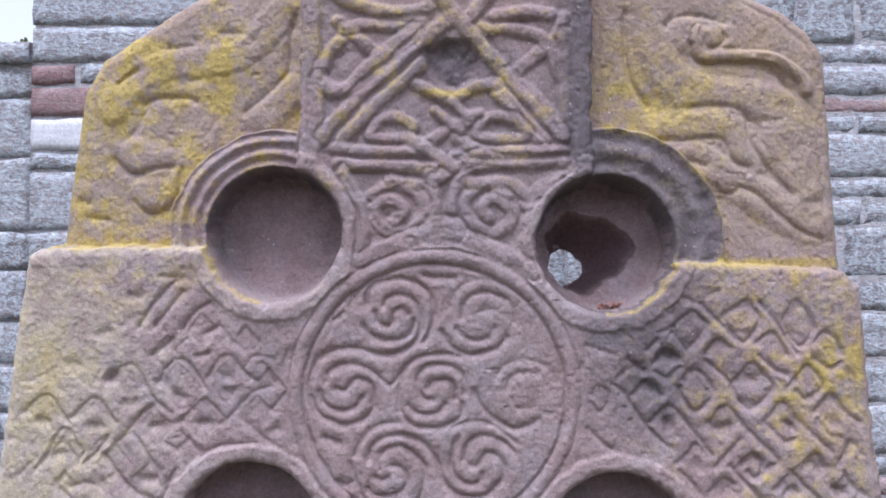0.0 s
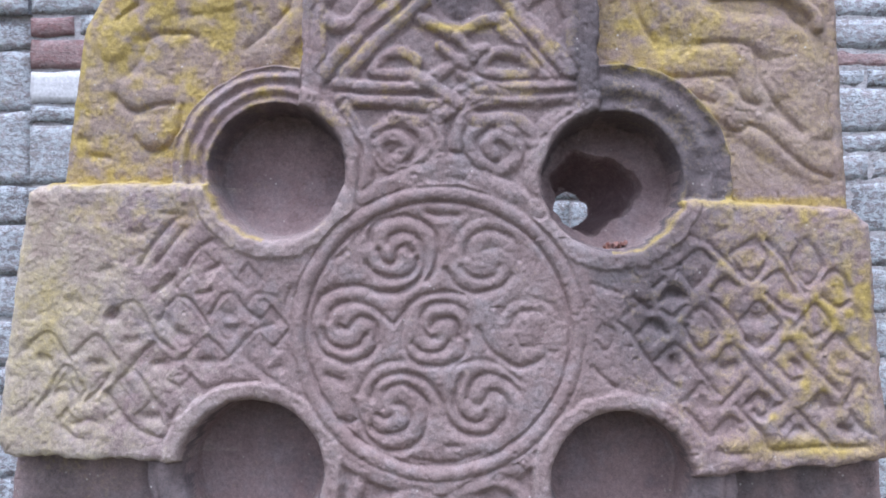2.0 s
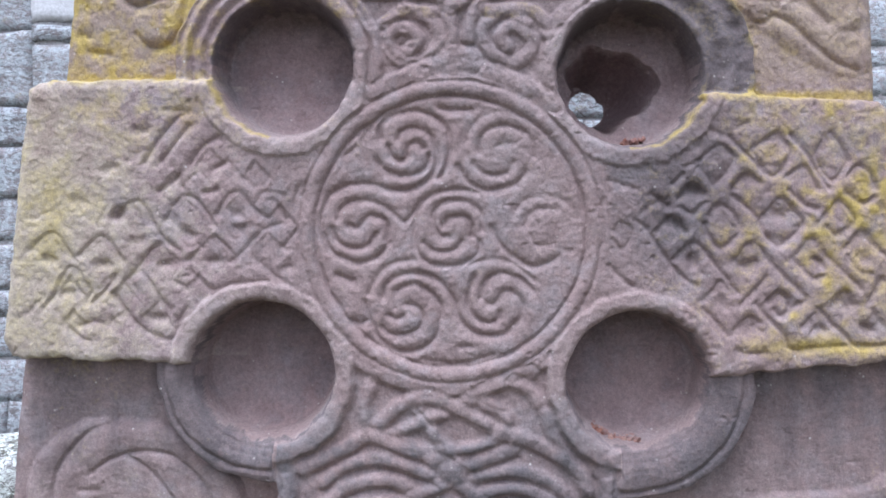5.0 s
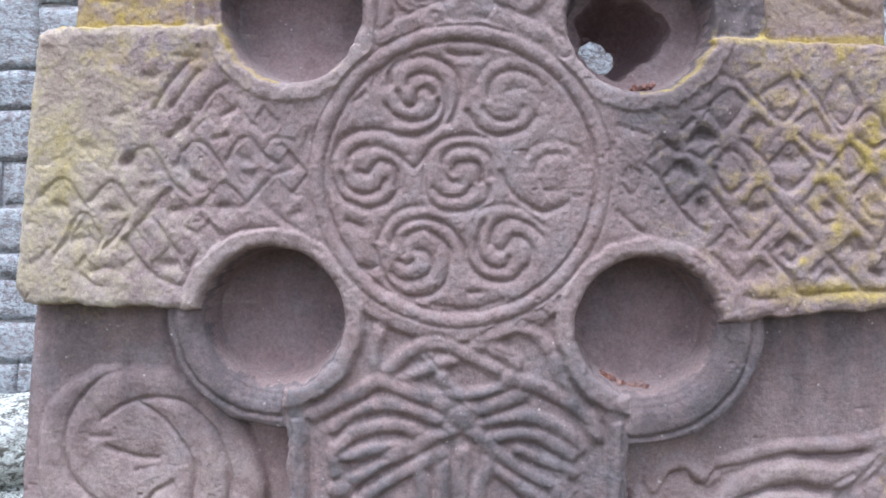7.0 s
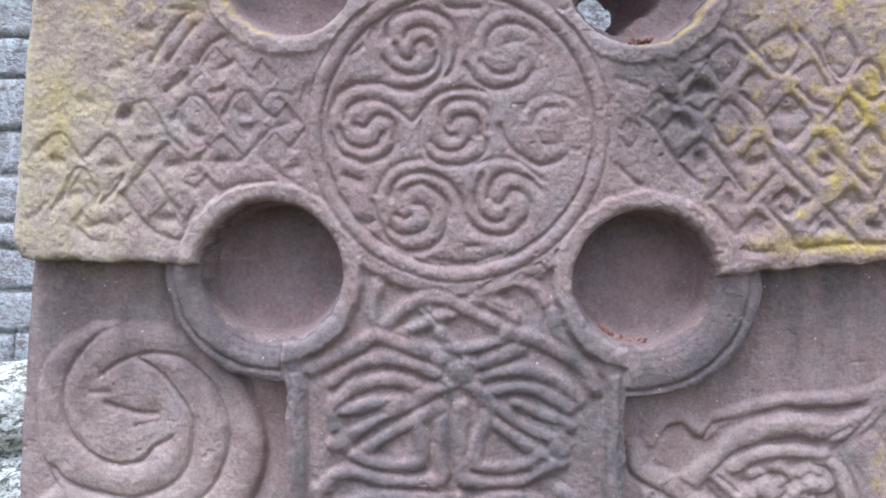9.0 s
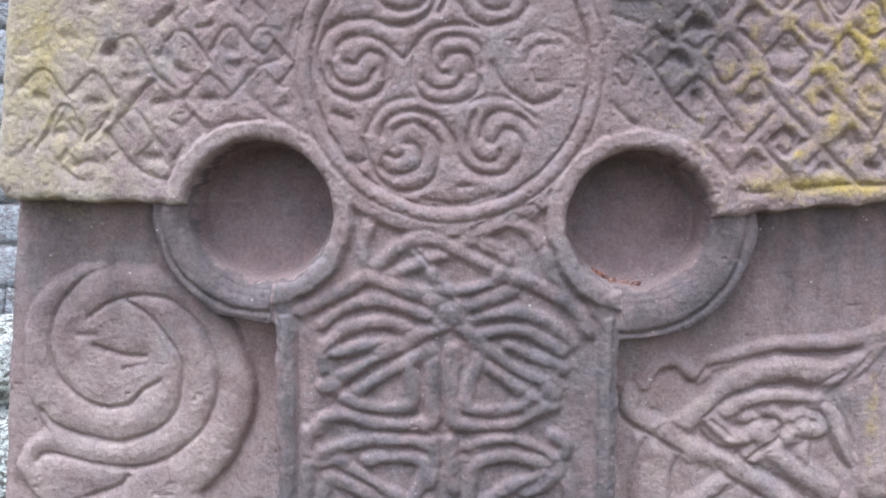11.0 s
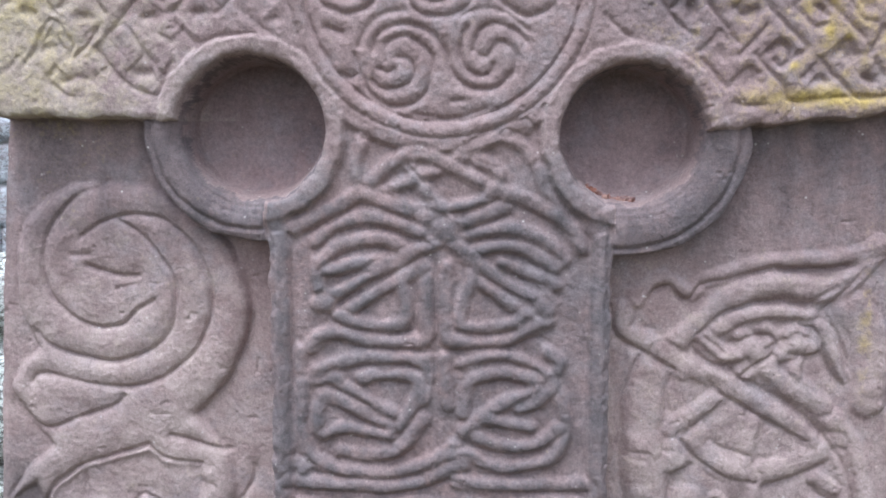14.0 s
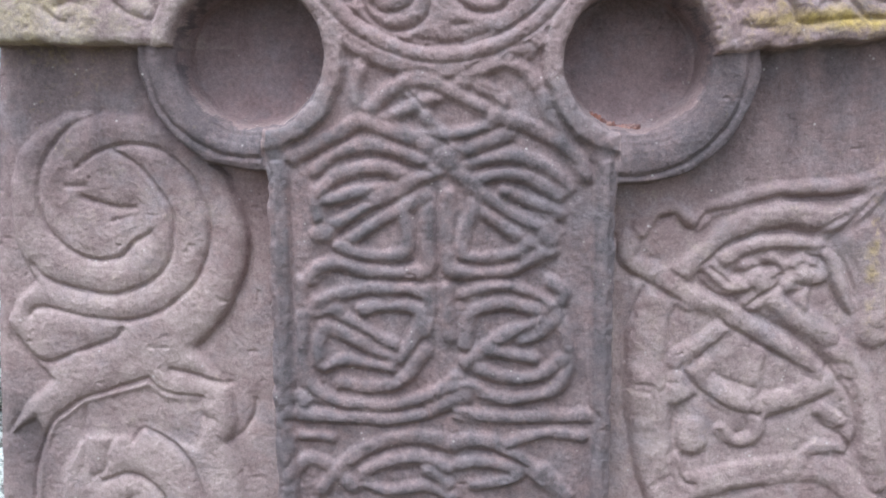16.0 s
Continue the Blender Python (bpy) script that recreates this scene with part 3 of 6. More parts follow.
strand("upper", [(0.196, 2.089), (0.193, 2.023), (0.196, 1.952)], 0.0110, 0.0100)
strand("upper", [(-0.018, 2.100), (-0.055, 2.075), (-0.091, 2.045), (-0.119, 2.015), (-0.146, 2.007), (-0.167, 2.024)], 0.0128, 0.0120)
strand("upper", [(0.028, 2.119), (-0.005, 2.090), (-0.053, 2.045), (-0.088, 2.017), (-0.129, 1.977), (-0.160, 1.937)], 0.0128, 0.0120)
strand("upper", [(-0.017, 2.047), (-0.055, 2.015), (-0.096, 1.977), (-0.134, 1.936)], 0.0128, 0.0120)
strand("upper", [(-0.005, 2.166), (0.028, 2.124), (0.065, 2.077), (0.094, 2.046), (0.115, 2.023), (0.151, 1.981), (0.189, 1.938)], 0.0128, 0.0120)
strand("upper", [(0.096, 2.005), (0.127, 1.971), (0.161, 1.930)], 0.0128, 0.0120)
strand("upper", [(-0.094, 1.940), (-0.079, 1.961), (-0.054, 1.968), (-0.031, 1.957), (-0.036, 1.940), (-0.063, 1.935), (-0.091, 1.936)], 0.0091, 0.0100)
strand("upper", [(0.063, 1.940), (0.074, 1.962), (0.096, 1.969), (0.123, 1.961), (0.137, 1.940), (0.102, 1.935), (0.069, 1.937)], 0.0091, 0.0100)
strand("upper", [(-0.138, 1.899), (-0.087, 1.898), (-0.038, 1.896), (-0.007, 1.891), (0.022, 1.900), (0.051, 1.922)], 0.0119, 0.0120)
strand("upper", [(0.194, 1.899), (0.151, 1.903), (0.094, 1.902), (0.058, 1.897), (0.038, 1.872), (0.028, 1.833)], 0.0119, 0.0120)
strand("upper", [(-0.003, 1.881), (0.002, 1.853), (0.005, 1.812)], 0.0119, 0.0120)
strand("upper", [(-0.132, 1.886), (-0.113, 1.854), (-0.099, 1.829), (-0.101, 1.771)], 0.0100, 0.0100)
strand("upper", [(-0.089, 1.853), (-0.062, 1.869), (-0.029, 1.861), (-0.013, 1.833), (-0.025, 1.805), (-0.054, 1.798), (-0.079, 1.812), (-0.084, 1.836), (-0.062, 1.846), (-0.042, 1.831), (-0.057, 1.814)], 0.0100, 0.0100)
strand("upper", [(0.107, 1.853), (0.085, 1.869), (0.061, 1.864), (0.046, 1.839), (0.058, 1.812), (0.085, 1.798), (0.110, 1.811), (0.114, 1.831), (0.087, 1.849), (0.071, 1.836), (0.082, 1.820)], 0.0100, 0.0100)
strand("upper", [(0.135, 1.839), (0.163, 1.872), (0.192, 1.889)], 0.0100, 0.0100)
strand("upper", [(0.159, 1.837), (0.147, 1.808), (0.138, 1.767)], 0.0100, 0.0100)
strand("upper", [(-0.062, 1.876), (-0.021, 1.869)], 0.0100, 0.0100)
strand("upper", [(0.053, 1.872), (0.110, 1.872), (0.135, 1.853)], 0.0100, 0.0100)
strand("upper", [(-0.103, 1.756), (-0.070, 1.775), (-0.036, 1.789), (-0.009, 1.798), (0.020, 1.800), (0.057, 1.789), (0.102, 1.769), (0.147, 1.741)], 0.0119, 0.0110)
strand("upper", [(0.002, 1.802), (0.028, 1.802)], 0.0201, 0.0110)
# woven strands under the lost boss
strand("upper", [(-0.145, 1.920), (-0.088, 1.918), (-0.026, 1.919), (0.007, 1.940), (0.052, 1.963)], 0.0101, 0.0115)
strand("upper", [(0.034, 1.935), (0.071, 1.917), (0.127, 1.916), (0.190, 1.917)], 0.0101, 0.0115)
strand("upper", [(0.190, 1.901), (0.110, 1.899), (0.068, 1.910), (0.028, 1.889), (0.002, 1.874)], 0.0101, 0.0115)
strand("upper", [(-0.035, 1.936), (-0.011, 1.921), (0.012, 1.907), (0.031, 1.894)], 0.0101, 0.0115)
strand("upper", [(-0.023, 2.016), (0.002, 2.003), (0.028, 1.992), (0.060, 2.012), (0.094, 2.016)], 0.0096, 0.0115)
strand("upper", [(0.028, 1.989), (0.050, 1.970), (0.069, 1.974)], 0.0086, 0.0115)
strand("upper", [(0.003, 1.978), (0.020, 1.962), (0.040, 1.947)], 0.0086, 0.0115)
# shaft, first panel
strand("shaft", [(-0.109, 1.349), (-0.119, 1.317), (-0.113, 1.283)], 0.0115, 0.0100)
strand("shaft", [(-0.048, 1.318), (-0.027, 1.294), (-0.013, 1.266), (0.013, 1.249)], 0.0106, 0.0100)
strand("shaft", [(-0.079, 1.277), (-0.054, 1.289), (-0.027, 1.301), (0.006, 1.316), (0.036, 1.331), (0.074, 1.352), (0.116, 1.366)], 0.0110, 0.0100)
strand("shaft", [(-0.099, 1.290), (-0.071, 1.317), (-0.036, 1.331), (-0.006, 1.324), (0.025, 1.307), (0.058, 1.289)], 0.0115, 0.0100)
strand("shaft", [(-0.085, 1.276), (-0.060, 1.262), (-0.029, 1.253), (0.002, 1.256)], 0.0106, 0.0100)
strand("shaft", [(0.022, 1.256), (0.056, 1.263), (0.076, 1.280), (0.081, 1.301), (0.068, 1.316), (0.052, 1.322)], 0.0115, 0.0100)
strand("shaft", [(0.093, 1.353), (0.116, 1.338), (0.136, 1.308)], 0.0106, 0.0100)
strand("shaft", [(0.136, 1.308), (0.147, 1.274), (0.167, 1.247)], 0.0106, 0.0100)
strand("shaft", [(-0.177, 1.179), (-0.175, 1.147), (-0.166, 1.120)], 0.0106, 0.0100)
strand("shaft", [(0.138, 1.153), (0.150, 1.135), (0.158, 1.121)], 0.0086, 0.0100)
strand("shaft", [(-0.176, 1.208), (-0.150, 1.229), (-0.111, 1.243), (-0.072, 1.237), (-0.034, 1.223), (-0.001, 1.211)], 0.0120, 0.0100)
strand("shaft", [(-0.171, 1.179), (-0.147, 1.200), (-0.112, 1.210), (-0.073, 1.208), (-0.053, 1.195), (-0.062, 1.181)], 0.0115, 0.0100)
strand("shaft", [(-0.161, 1.164), (-0.136, 1.173), (-0.104, 1.179), (-0.073, 1.182)], 0.0106, 0.0100)
strand("shaft", [(0.013, 1.208), (0.044, 1.220), (0.083, 1.228), (0.121, 1.221), (0.152, 1.204), (0.171, 1.181)], 0.0120, 0.0100)
strand("shaft", [(0.038, 1.182), (0.060, 1.197), (0.098, 1.203), (0.129, 1.193), (0.159, 1.171)], 0.0115, 0.0100)
strand("shaft", [(0.085, 1.178), (0.106, 1.170), (0.134, 1.159), (0.163, 1.146)], 0.0106, 0.0100)
strand("shaft", [(-0.207, 1.227), (-0.173, 1.244), (-0.142, 1.259), (-0.114, 1.275), (-0.080, 1.261), (-0.041, 1.247), (-0.004, 1.234)], 0.0125, 0.0100)
strand("shaft", [(0.005, 1.228), (0.044, 1.239), (0.079, 1.252), (0.096, 1.266)], 0.0125, 0.0100)
strand("shaft", [(0.073, 1.281), (0.105, 1.272), (0.144, 1.254), (0.177, 1.230), (0.200, 1.199)], 0.0125, 0.0100)
strand("shaft", [(-0.021, 1.170), (-0.021, 1.131), (-0.021, 1.099), (-0.023, 1.068), (-0.051, 1.062), (-0.083, 1.063), (-0.115, 1.067), (-0.144, 1.078), (-0.169, 1.072), (-0.187, 1.055)], 0.0125, 0.0100)
strand("shaft", [(0.007, 1.170), (0.006, 1.131), (0.007, 1.099), (0.009, 1.068), (0.036, 1.063), (0.068, 1.063), (0.101, 1.071), (0.124, 1.086), (0.151, 1.096)], 0.0125, 0.0100)
strand("shaft", [(-0.136, 1.107), (-0.106, 1.125), (-0.074, 1.145), (-0.050, 1.159), (-0.025, 1.174)], 0.0115, 0.0100)
strand("shaft", [(0.042, 1.162), (0.067, 1.142), (0.099, 1.118), (0.126, 1.104)], 0.0115, 0.0100)
strand("shaft", [(-0.146, 1.101), (-0.126, 1.091), (-0.090, 1.086), (-0.057, 1.089), (-0.050, 1.107), (-0.053, 1.135), (-0.063, 1.151)], 0.0110, 0.0100)
strand("shaft", [(0.046, 1.164), (0.035, 1.131), (0.028, 1.099), (0.036, 1.084), (0.068, 1.083), (0.101, 1.091), (0.118, 1.104)], 0.0110, 0.0100)
strand("shaft", [(-0.179, 1.118), (-0.153, 1.131), (-0.121, 1.148), (-0.089, 1.168), (-0.057, 1.183), (-0.018, 1.202), (0.009, 1.220)], 0.0115, 0.0100)
strand("shaft", [(0.005, 1.220), (0.036, 1.190), (0.060, 1.170), (0.091, 1.148), (0.122, 1.131), (0.158, 1.119)], 0.0115, 0.0100)
strand("shaft", [(-0.003, 1.225), (0.013, 1.221)], 0.0144, 0.0100)
strand("shaft", [(-0.172, 1.118), (-0.164, 1.118)], 0.0134, 0.0100)
strand("shaft", [(0.143, 1.115), (0.151, 1.111)], 0.0134, 0.0100)
# shaft, second panel
strand("shaft", [(-0.022, 1.041), (-0.021, 1.001), (-0.027, 0.977)], 0.0115, 0.0100)
strand("shaft", [(0.005, 1.041), (0.007, 1.001), (0.010, 0.968)], 0.0106, 0.0100)
strand("shaft", [(-0.203, 1.050), (-0.201, 1.014), (-0.180, 1.008), (-0.148, 1.011)], 0.0106, 0.0100)
strand("shaft", [(-0.201, 1.001), (-0.206, 0.951), (-0.203, 0.914), (-0.184, 0.885), (-0.135, 0.869), (-0.086, 0.865), (-0.037, 0.875), (0.004, 0.893), (0.017, 0.908)], 0.0125, 0.0100)
strand("shaft", [(-0.180, 1.022), (-0.147, 1.033), (-0.107, 1.040), (-0.059, 1.040), (-0.026, 1.031), (-0.018, 1.011)], 0.0115, 0.0100)
strand("shaft", [(0.151, 1.050), (0.169, 1.034), (0.159, 1.011), (0.136, 1.005)], 0.0106, 0.0100)
strand("shaft", [(0.028, 1.033), (0.068, 1.042), (0.107, 1.039), (0.135, 1.024), (0.160, 1.002), (0.175, 0.969), (0.178, 0.927), (0.165, 0.898), (0.133, 0.883), (0.093, 0.876), (0.062, 0.881), (0.044, 0.893), (0.012, 0.893)], 0.0115, 0.0100)
strand("shaft", [(-0.169, 0.989), (-0.179, 0.960), (-0.178, 0.929)], 0.0106, 0.0100)
strand("shaft", [(-0.116, 1.010), (-0.076, 1.017), (-0.039, 1.009), (-0.033, 0.988), (-0.044, 0.963), (-0.062, 0.940)], 0.0115, 0.0100)
strand("shaft", [(-0.154, 1.011), (-0.132, 0.991), (-0.101, 0.973), (-0.072, 0.958)], 0.0115, 0.0100)
strand("shaft", [(-0.171, 0.986), (-0.141, 0.976), (-0.109, 0.956), (-0.075, 0.935)], 0.0115, 0.0100)
strand("shaft", [(-0.170, 0.924), (-0.142, 0.935), (-0.110, 0.931), (-0.077, 0.925)], 0.0106, 0.0100)
strand("shaft", [(-0.149, 0.901), (-0.118, 0.894), (-0.078, 0.897), (-0.053, 0.911), (-0.040, 0.931), (-0.027, 0.947)], 0.0120, 0.0100)
strand("shaft", [(0.032, 0.958), (0.036, 0.992), (0.052, 1.012), (0.092, 1.020), (0.128, 1.011), (0.141, 0.993)], 0.0115, 0.0100)
strand("shaft", [(0.138, 0.990), (0.096, 0.977), (0.060, 0.952), (0.033, 0.930)], 0.0120, 0.0100)
strand("shaft", [(0.062, 0.951), (0.092, 0.944), (0.126, 0.939)], 0.0106, 0.0100)
strand("shaft", [(0.113, 0.964), (0.140, 0.978), (0.163, 1.002)], 0.0106, 0.0100)
strand("shaft", [(0.052, 0.922), (0.076, 0.912), (0.109, 0.908), (0.146, 0.919), (0.168, 0.937)], 0.0115, 0.0100)
strand("shaft", [(-0.217, 0.884), (-0.201, 0.877), (-0.210, 0.848)], 0.0106, 0.0100)
strand("shaft", [(-0.224, 0.854), (-0.152, 0.850), (-0.087, 0.847), (-0.037, 0.852), (0.003, 0.869), (0.031, 0.881)], 0.0120, 0.0100)
strand("shaft", [(0.021, 0.855), (0.069, 0.850), (0.134, 0.850), (0.205, 0.852)], 0.0120, 0.0100)
# shaft, third panel
strand("shaft", [(-0.214, 0.822), (-0.165, 0.818)], 0.0096, 0.0100)
strand("shaft", [(-0.150, 0.775), (-0.112, 0.802), (-0.062, 0.819), (-0.013, 0.816), (0.013, 0.803)], 0.0125, 0.0100)
strand("shaft", [(0.011, 0.809), (0.052, 0.816), (0.093, 0.799), (0.135, 0.764), (0.170, 0.733)], 0.0125, 0.0100)
strand("shaft", [(-0.117, 0.765), (-0.079, 0.783), (-0.034, 0.788), (0.005, 0.772)], 0.0106, 0.0100)
strand("shaft", [(-0.121, 0.752), (-0.080, 0.737), (-0.030, 0.744), (0.011, 0.728)], 0.0106, 0.0100)
strand("shaft", [(0.019, 0.778), (0.061, 0.782), (0.107, 0.768), (0.092, 0.754), (0.044, 0.746)], 0.0106, 0.0100)
strand("shaft", [(-0.026, 0.770), (0.004, 0.748)], 0.0106, 0.0100)
strand("shaft", [(-0.230, 0.757), (-0.200, 0.785), (-0.169, 0.775), (-0.135, 0.743)], 0.0115, 0.0100)
strand("shaft", [(-0.153, 0.773), (-0.180, 0.736)], 0.0115, 0.0100)
strand("shaft", [(0.093, 0.811), (0.142, 0.827), (0.202, 0.822)], 0.0096, 0.0100)
strand("shaft", [(0.144, 0.771), (0.178, 0.730)], 0.0115, 0.0100)
strand("shaft", [(-0.156, 0.709), (-0.073, 0.692), (0.011, 0.684), (0.094, 0.693), (0.168, 0.712)], 0.0115, 0.0100)
cut("shaft", [(-0.194, 1.217), (-0.142, 1.245), (-0.111, 1.262), (-0.080, 1.252), (-0.034, 1.234)])
cut("shaft", [(-0.172, 1.200), (-0.143, 1.223), (-0.112, 1.225), (-0.065, 1.221), (-0.034, 1.209), (-0.017, 1.205)])
cut("shaft", [(-0.152, 1.181), (-0.120, 1.195), (-0.079, 1.197)])
cut("shaft", [(-0.164, 1.156), (-0.129, 1.158), (-0.103, 1.164)])
cut("shaft", [(-0.146, 1.118), (-0.113, 1.142), (-0.096, 1.154)])
cut("shaft", [(-0.114, 1.107), (-0.090, 1.124), (-0.061, 1.140)])
cut("shaft", [(-0.142, 1.087), (-0.115, 1.078), (-0.067, 1.074), (-0.042, 1.078)])
cut("shaft", [(-0.007, 1.178), (-0.007, 1.099), (-0.007, 1.052)])
cut("shaft", [(-0.034, 1.169), (-0.034, 1.115), (-0.037, 1.076)], 0.7)
cut("shaft", [(-0.179, 1.054), (-0.163, 1.065), (-0.139, 1.058), (-0.107, 1.052), (-0.020, 1.048), (0.012, 1.050), (0.092, 1.056), (0.115, 1.065), (0.139, 1.070), (0.164, 1.053)])
cut("shaft", [(0.032, 1.224), (0.075, 1.238), (0.100, 1.244)])
cut("shaft", [(0.094, 1.264), (0.113, 1.255), (0.152, 1.236), (0.181, 1.215)])
cut("shaft", [(0.052, 1.209), (0.091, 1.213), (0.122, 1.205), (0.154, 1.188)])
cut("shaft", [(0.060, 1.186), (0.098, 1.189), (0.139, 1.173)])
cut("shaft", [(0.091, 1.170), (0.114, 1.154), (0.151, 1.145)])
cut("shaft", [(0.060, 1.158), (0.091, 1.138), (0.124, 1.123)])
cut("shaft", [(0.058, 1.134), (0.075, 1.122), (0.089, 1.106)])
cut("shaft", [(0.024, 1.079), (0.060, 1.074), (0.101, 1.081)])
cut("shaft", [(-0.109, 1.353), (-0.094, 1.346)])
cut("shaft", [(-0.010, 1.316), (0.021, 1.299), (0.053, 1.284)])
cut("shaft", [(-0.048, 1.318), (-0.025, 1.293)])
cut("shaft", [(-0.079, 1.277), (-0.064, 1.267)], 0.7)
cut("shaft", [(0.052, 1.322), (0.082, 1.311)], 0.7)
cut("shaft", [(0.093, 1.355), (0.116, 1.364)])
cut("shaft", [(0.013, 1.248), (0.052, 1.254), (0.082, 1.266)], 0.8)
cut("shaft", [(-0.132, 1.025), (-0.100, 1.028), (-0.076, 1.021), (-0.052, 1.030), (-0.030, 1.021)])
cut("shaft", [(-0.096, 1.003), (-0.050, 1.000)])
cut("shaft", [(-0.149, 0.992), (-0.107, 0.971)])
cut("shaft", [(-0.146, 0.963), (-0.118, 0.946), (-0.084, 0.933)])
cut("shaft", [(-0.175, 0.910), (-0.151, 0.924), (-0.110, 0.917), (-0.080, 0.916)])
cut("shaft", [(-0.147, 0.892), (-0.111, 0.883), (-0.068, 0.886), (-0.045, 0.904)])
cut("shaft", [(-0.194, 0.883), (-0.152, 0.864), (-0.087, 0.856), (-0.033, 0.865)])
cut("shaft", [(-0.227, 0.842), (-0.153, 0.838), (-0.071, 0.835), (-0.021, 0.843), (0.013, 0.854), (0.052, 0.843), (0.134, 0.838), (0.209, 0.840)])
cut("shaft", [(0.020, 1.021), (0.052, 1.032), (0.092, 1.035), (0.133, 1.022)])
cut("shaft", [(0.048, 0.997), (0.084, 1.005), (0.118, 0.999)])
cut("shaft", [(0.076, 0.938), (0.118, 0.930)])
cut("shaft", [(0.108, 0.956), (0.142, 0.964)])
cut("shaft", [(0.056, 0.875), (0.093, 0.865), (0.143, 0.874)])
cut("shaft", [(0.036, 0.908), (0.060, 0.904), (0.101, 0.896), (0.137, 0.904)], 0.8)
cut("shaft", [(-0.203, 0.810), (-0.170, 0.812)])
cut("shaft", [(-0.138, 0.774), (-0.088, 0.796), (-0.055, 0.802), (0.013, 0.794)])
cut("shaft", [(0.019, 0.797), (0.077, 0.793), (0.120, 0.776)])
cut("shaft", [(-0.122, 0.753), (-0.072, 0.744)])
cut("shaft", [(-0.072, 0.766), (-0.037, 0.770)])
low = blurred(blurred(D))
D = np.where((ZW > 1.75) & (cross > 0.012), 0.002 + 0.85 * (0.5 * D + 0.5 * low - 0.003), D)
D = np.where((shaft > 0.012) & (ZW < 1.385) & (bowl > 0.02) & (hub > 0.218), blurred(blurred(low)), D)
carve("shaft", (shaft > 0.02) * (ZW < 1.40), 0.0040, 0.0028, 0.0060)
# a narrow channel runs inside the roll of each edge
D += 0.004 * np.exp(-((shaft - 0.034) / 0.0045) ** 2) * (ZW < 1.22) * (cross > 0.01)
D -= 0.004 * np.exp(-((shaft - 0.016) / 0.0090) ** 2) * (ZW < 1.22) * (cross > 0.004)
cut("upper", [(-0.166, 1.916), (-0.104, 1.907), (-0.038, 1.905), (-0.011, 1.903)])
cut("upper", [(-0.096, 1.928), (-0.050, 1.926)])
cut("upper", [(0.054, 1.907), (0.110, 1.904), (0.160, 1.906), (0.186, 1.911)])
cut("upper", [(0.059, 1.882), (0.102, 1.887), (0.145, 1.883)])
cut("upper", [(-0.116, 1.884), (-0.071, 1.885), (-0.024, 1.878)])
cut("upper", [(-0.133, 1.881), (-0.120, 1.866), (-0.110, 1.848)], 0.8)
cut("upper", [(-0.091, 1.850), (-0.054, 1.861), (-0.038, 1.870)], 0.6)
cut("upper", [(-0.091, 1.829), (-0.079, 1.808), (-0.054, 1.799), (-0.029, 1.807)], 0.8)
cut("upper", [(-0.066, 1.823), (-0.050, 1.820)])
cut("upper", [(-0.105, 2.095), (-0.063, 2.094)])
cut("upper", [(0.107, 2.084), (0.144, 2.079)])
cut("upper", [(-0.138, 2.058), (-0.120, 2.068), (-0.096, 2.055)], 0.8)
cut("upper", [(-0.125, 1.995), (-0.105, 2.008), (-0.071, 2.040), (-0.022, 2.078)], 0.9)
cut("upper", [(-0.162, 1.920), (-0.104, 1.983), (-0.055, 2.027), (-0.012, 2.068)])
cut("upper", [(-0.137, 1.891), (-0.104, 1.944), (-0.055, 1.991), (-0.022, 2.016)], 0.7)
cut("upper", [(-0.105, 2.115), (-0.055, 2.108), (-0.018, 2.107)])
cut("upper", [(0.086, 2.108), (0.152, 2.109)])
cut("upper", [(0.082, 2.083), (0.111, 2.041), (0.152, 1.990), (0.180, 1.950)])
cut("upper", [(0.111, 1.995), (0.143, 1.953), (0.164, 1.931)], 0.9)
cut("upper", [(0.131, 2.032), (0.160, 2.050)], 0.7)
cut("upper", [(-0.078, 1.956), (-0.055, 1.953)], 0.8)
cut("upper", [(0.087, 1.956), (0.112, 1.952)], 0.8)
cut("upper", [(-0.171, 2.004), (-0.161, 2.025), (-0.146, 2.042)], 0.5)
PIT = [(-0.012, 2.068), (0.018, 2.085), (0.055, 2.081), (0.071, 2.055), (0.063, 2.024), (0.033, 2.009), (0.006, 2.017), (-0.010, 2.041)]
carve("upper", (upper > 0.01) * (ZW > 1.74), 0.0035, 0.0028, 0.0060)
pit = step(-0.004, 0.008, inside(PIT))
D = D * (1 - pit) + (0.019 + 0.006 * lattice_noise(X0, Z0, 0.03, 8) + 0.003 * lattice_noise(X0, Z0, 0.01, 9)) * pit
keep = (cross > 0.010) & (hub > 0.208)
D = np.where(keep, D, saved)
mark("interlace_a", keep & (panel > 0.5) & (ZW > 1.6))
mark("interlace_b", keep & (panel > 0.5) & (ZW < 1.6) & (ZW > 1.163))
mark("interlace_c", keep & (panel > 0.5) & (ZW <= 1.163) & (ZW > 0.90))
mark("interlace_d", keep & (panel > 0.5) & (ZW <= 0.90))


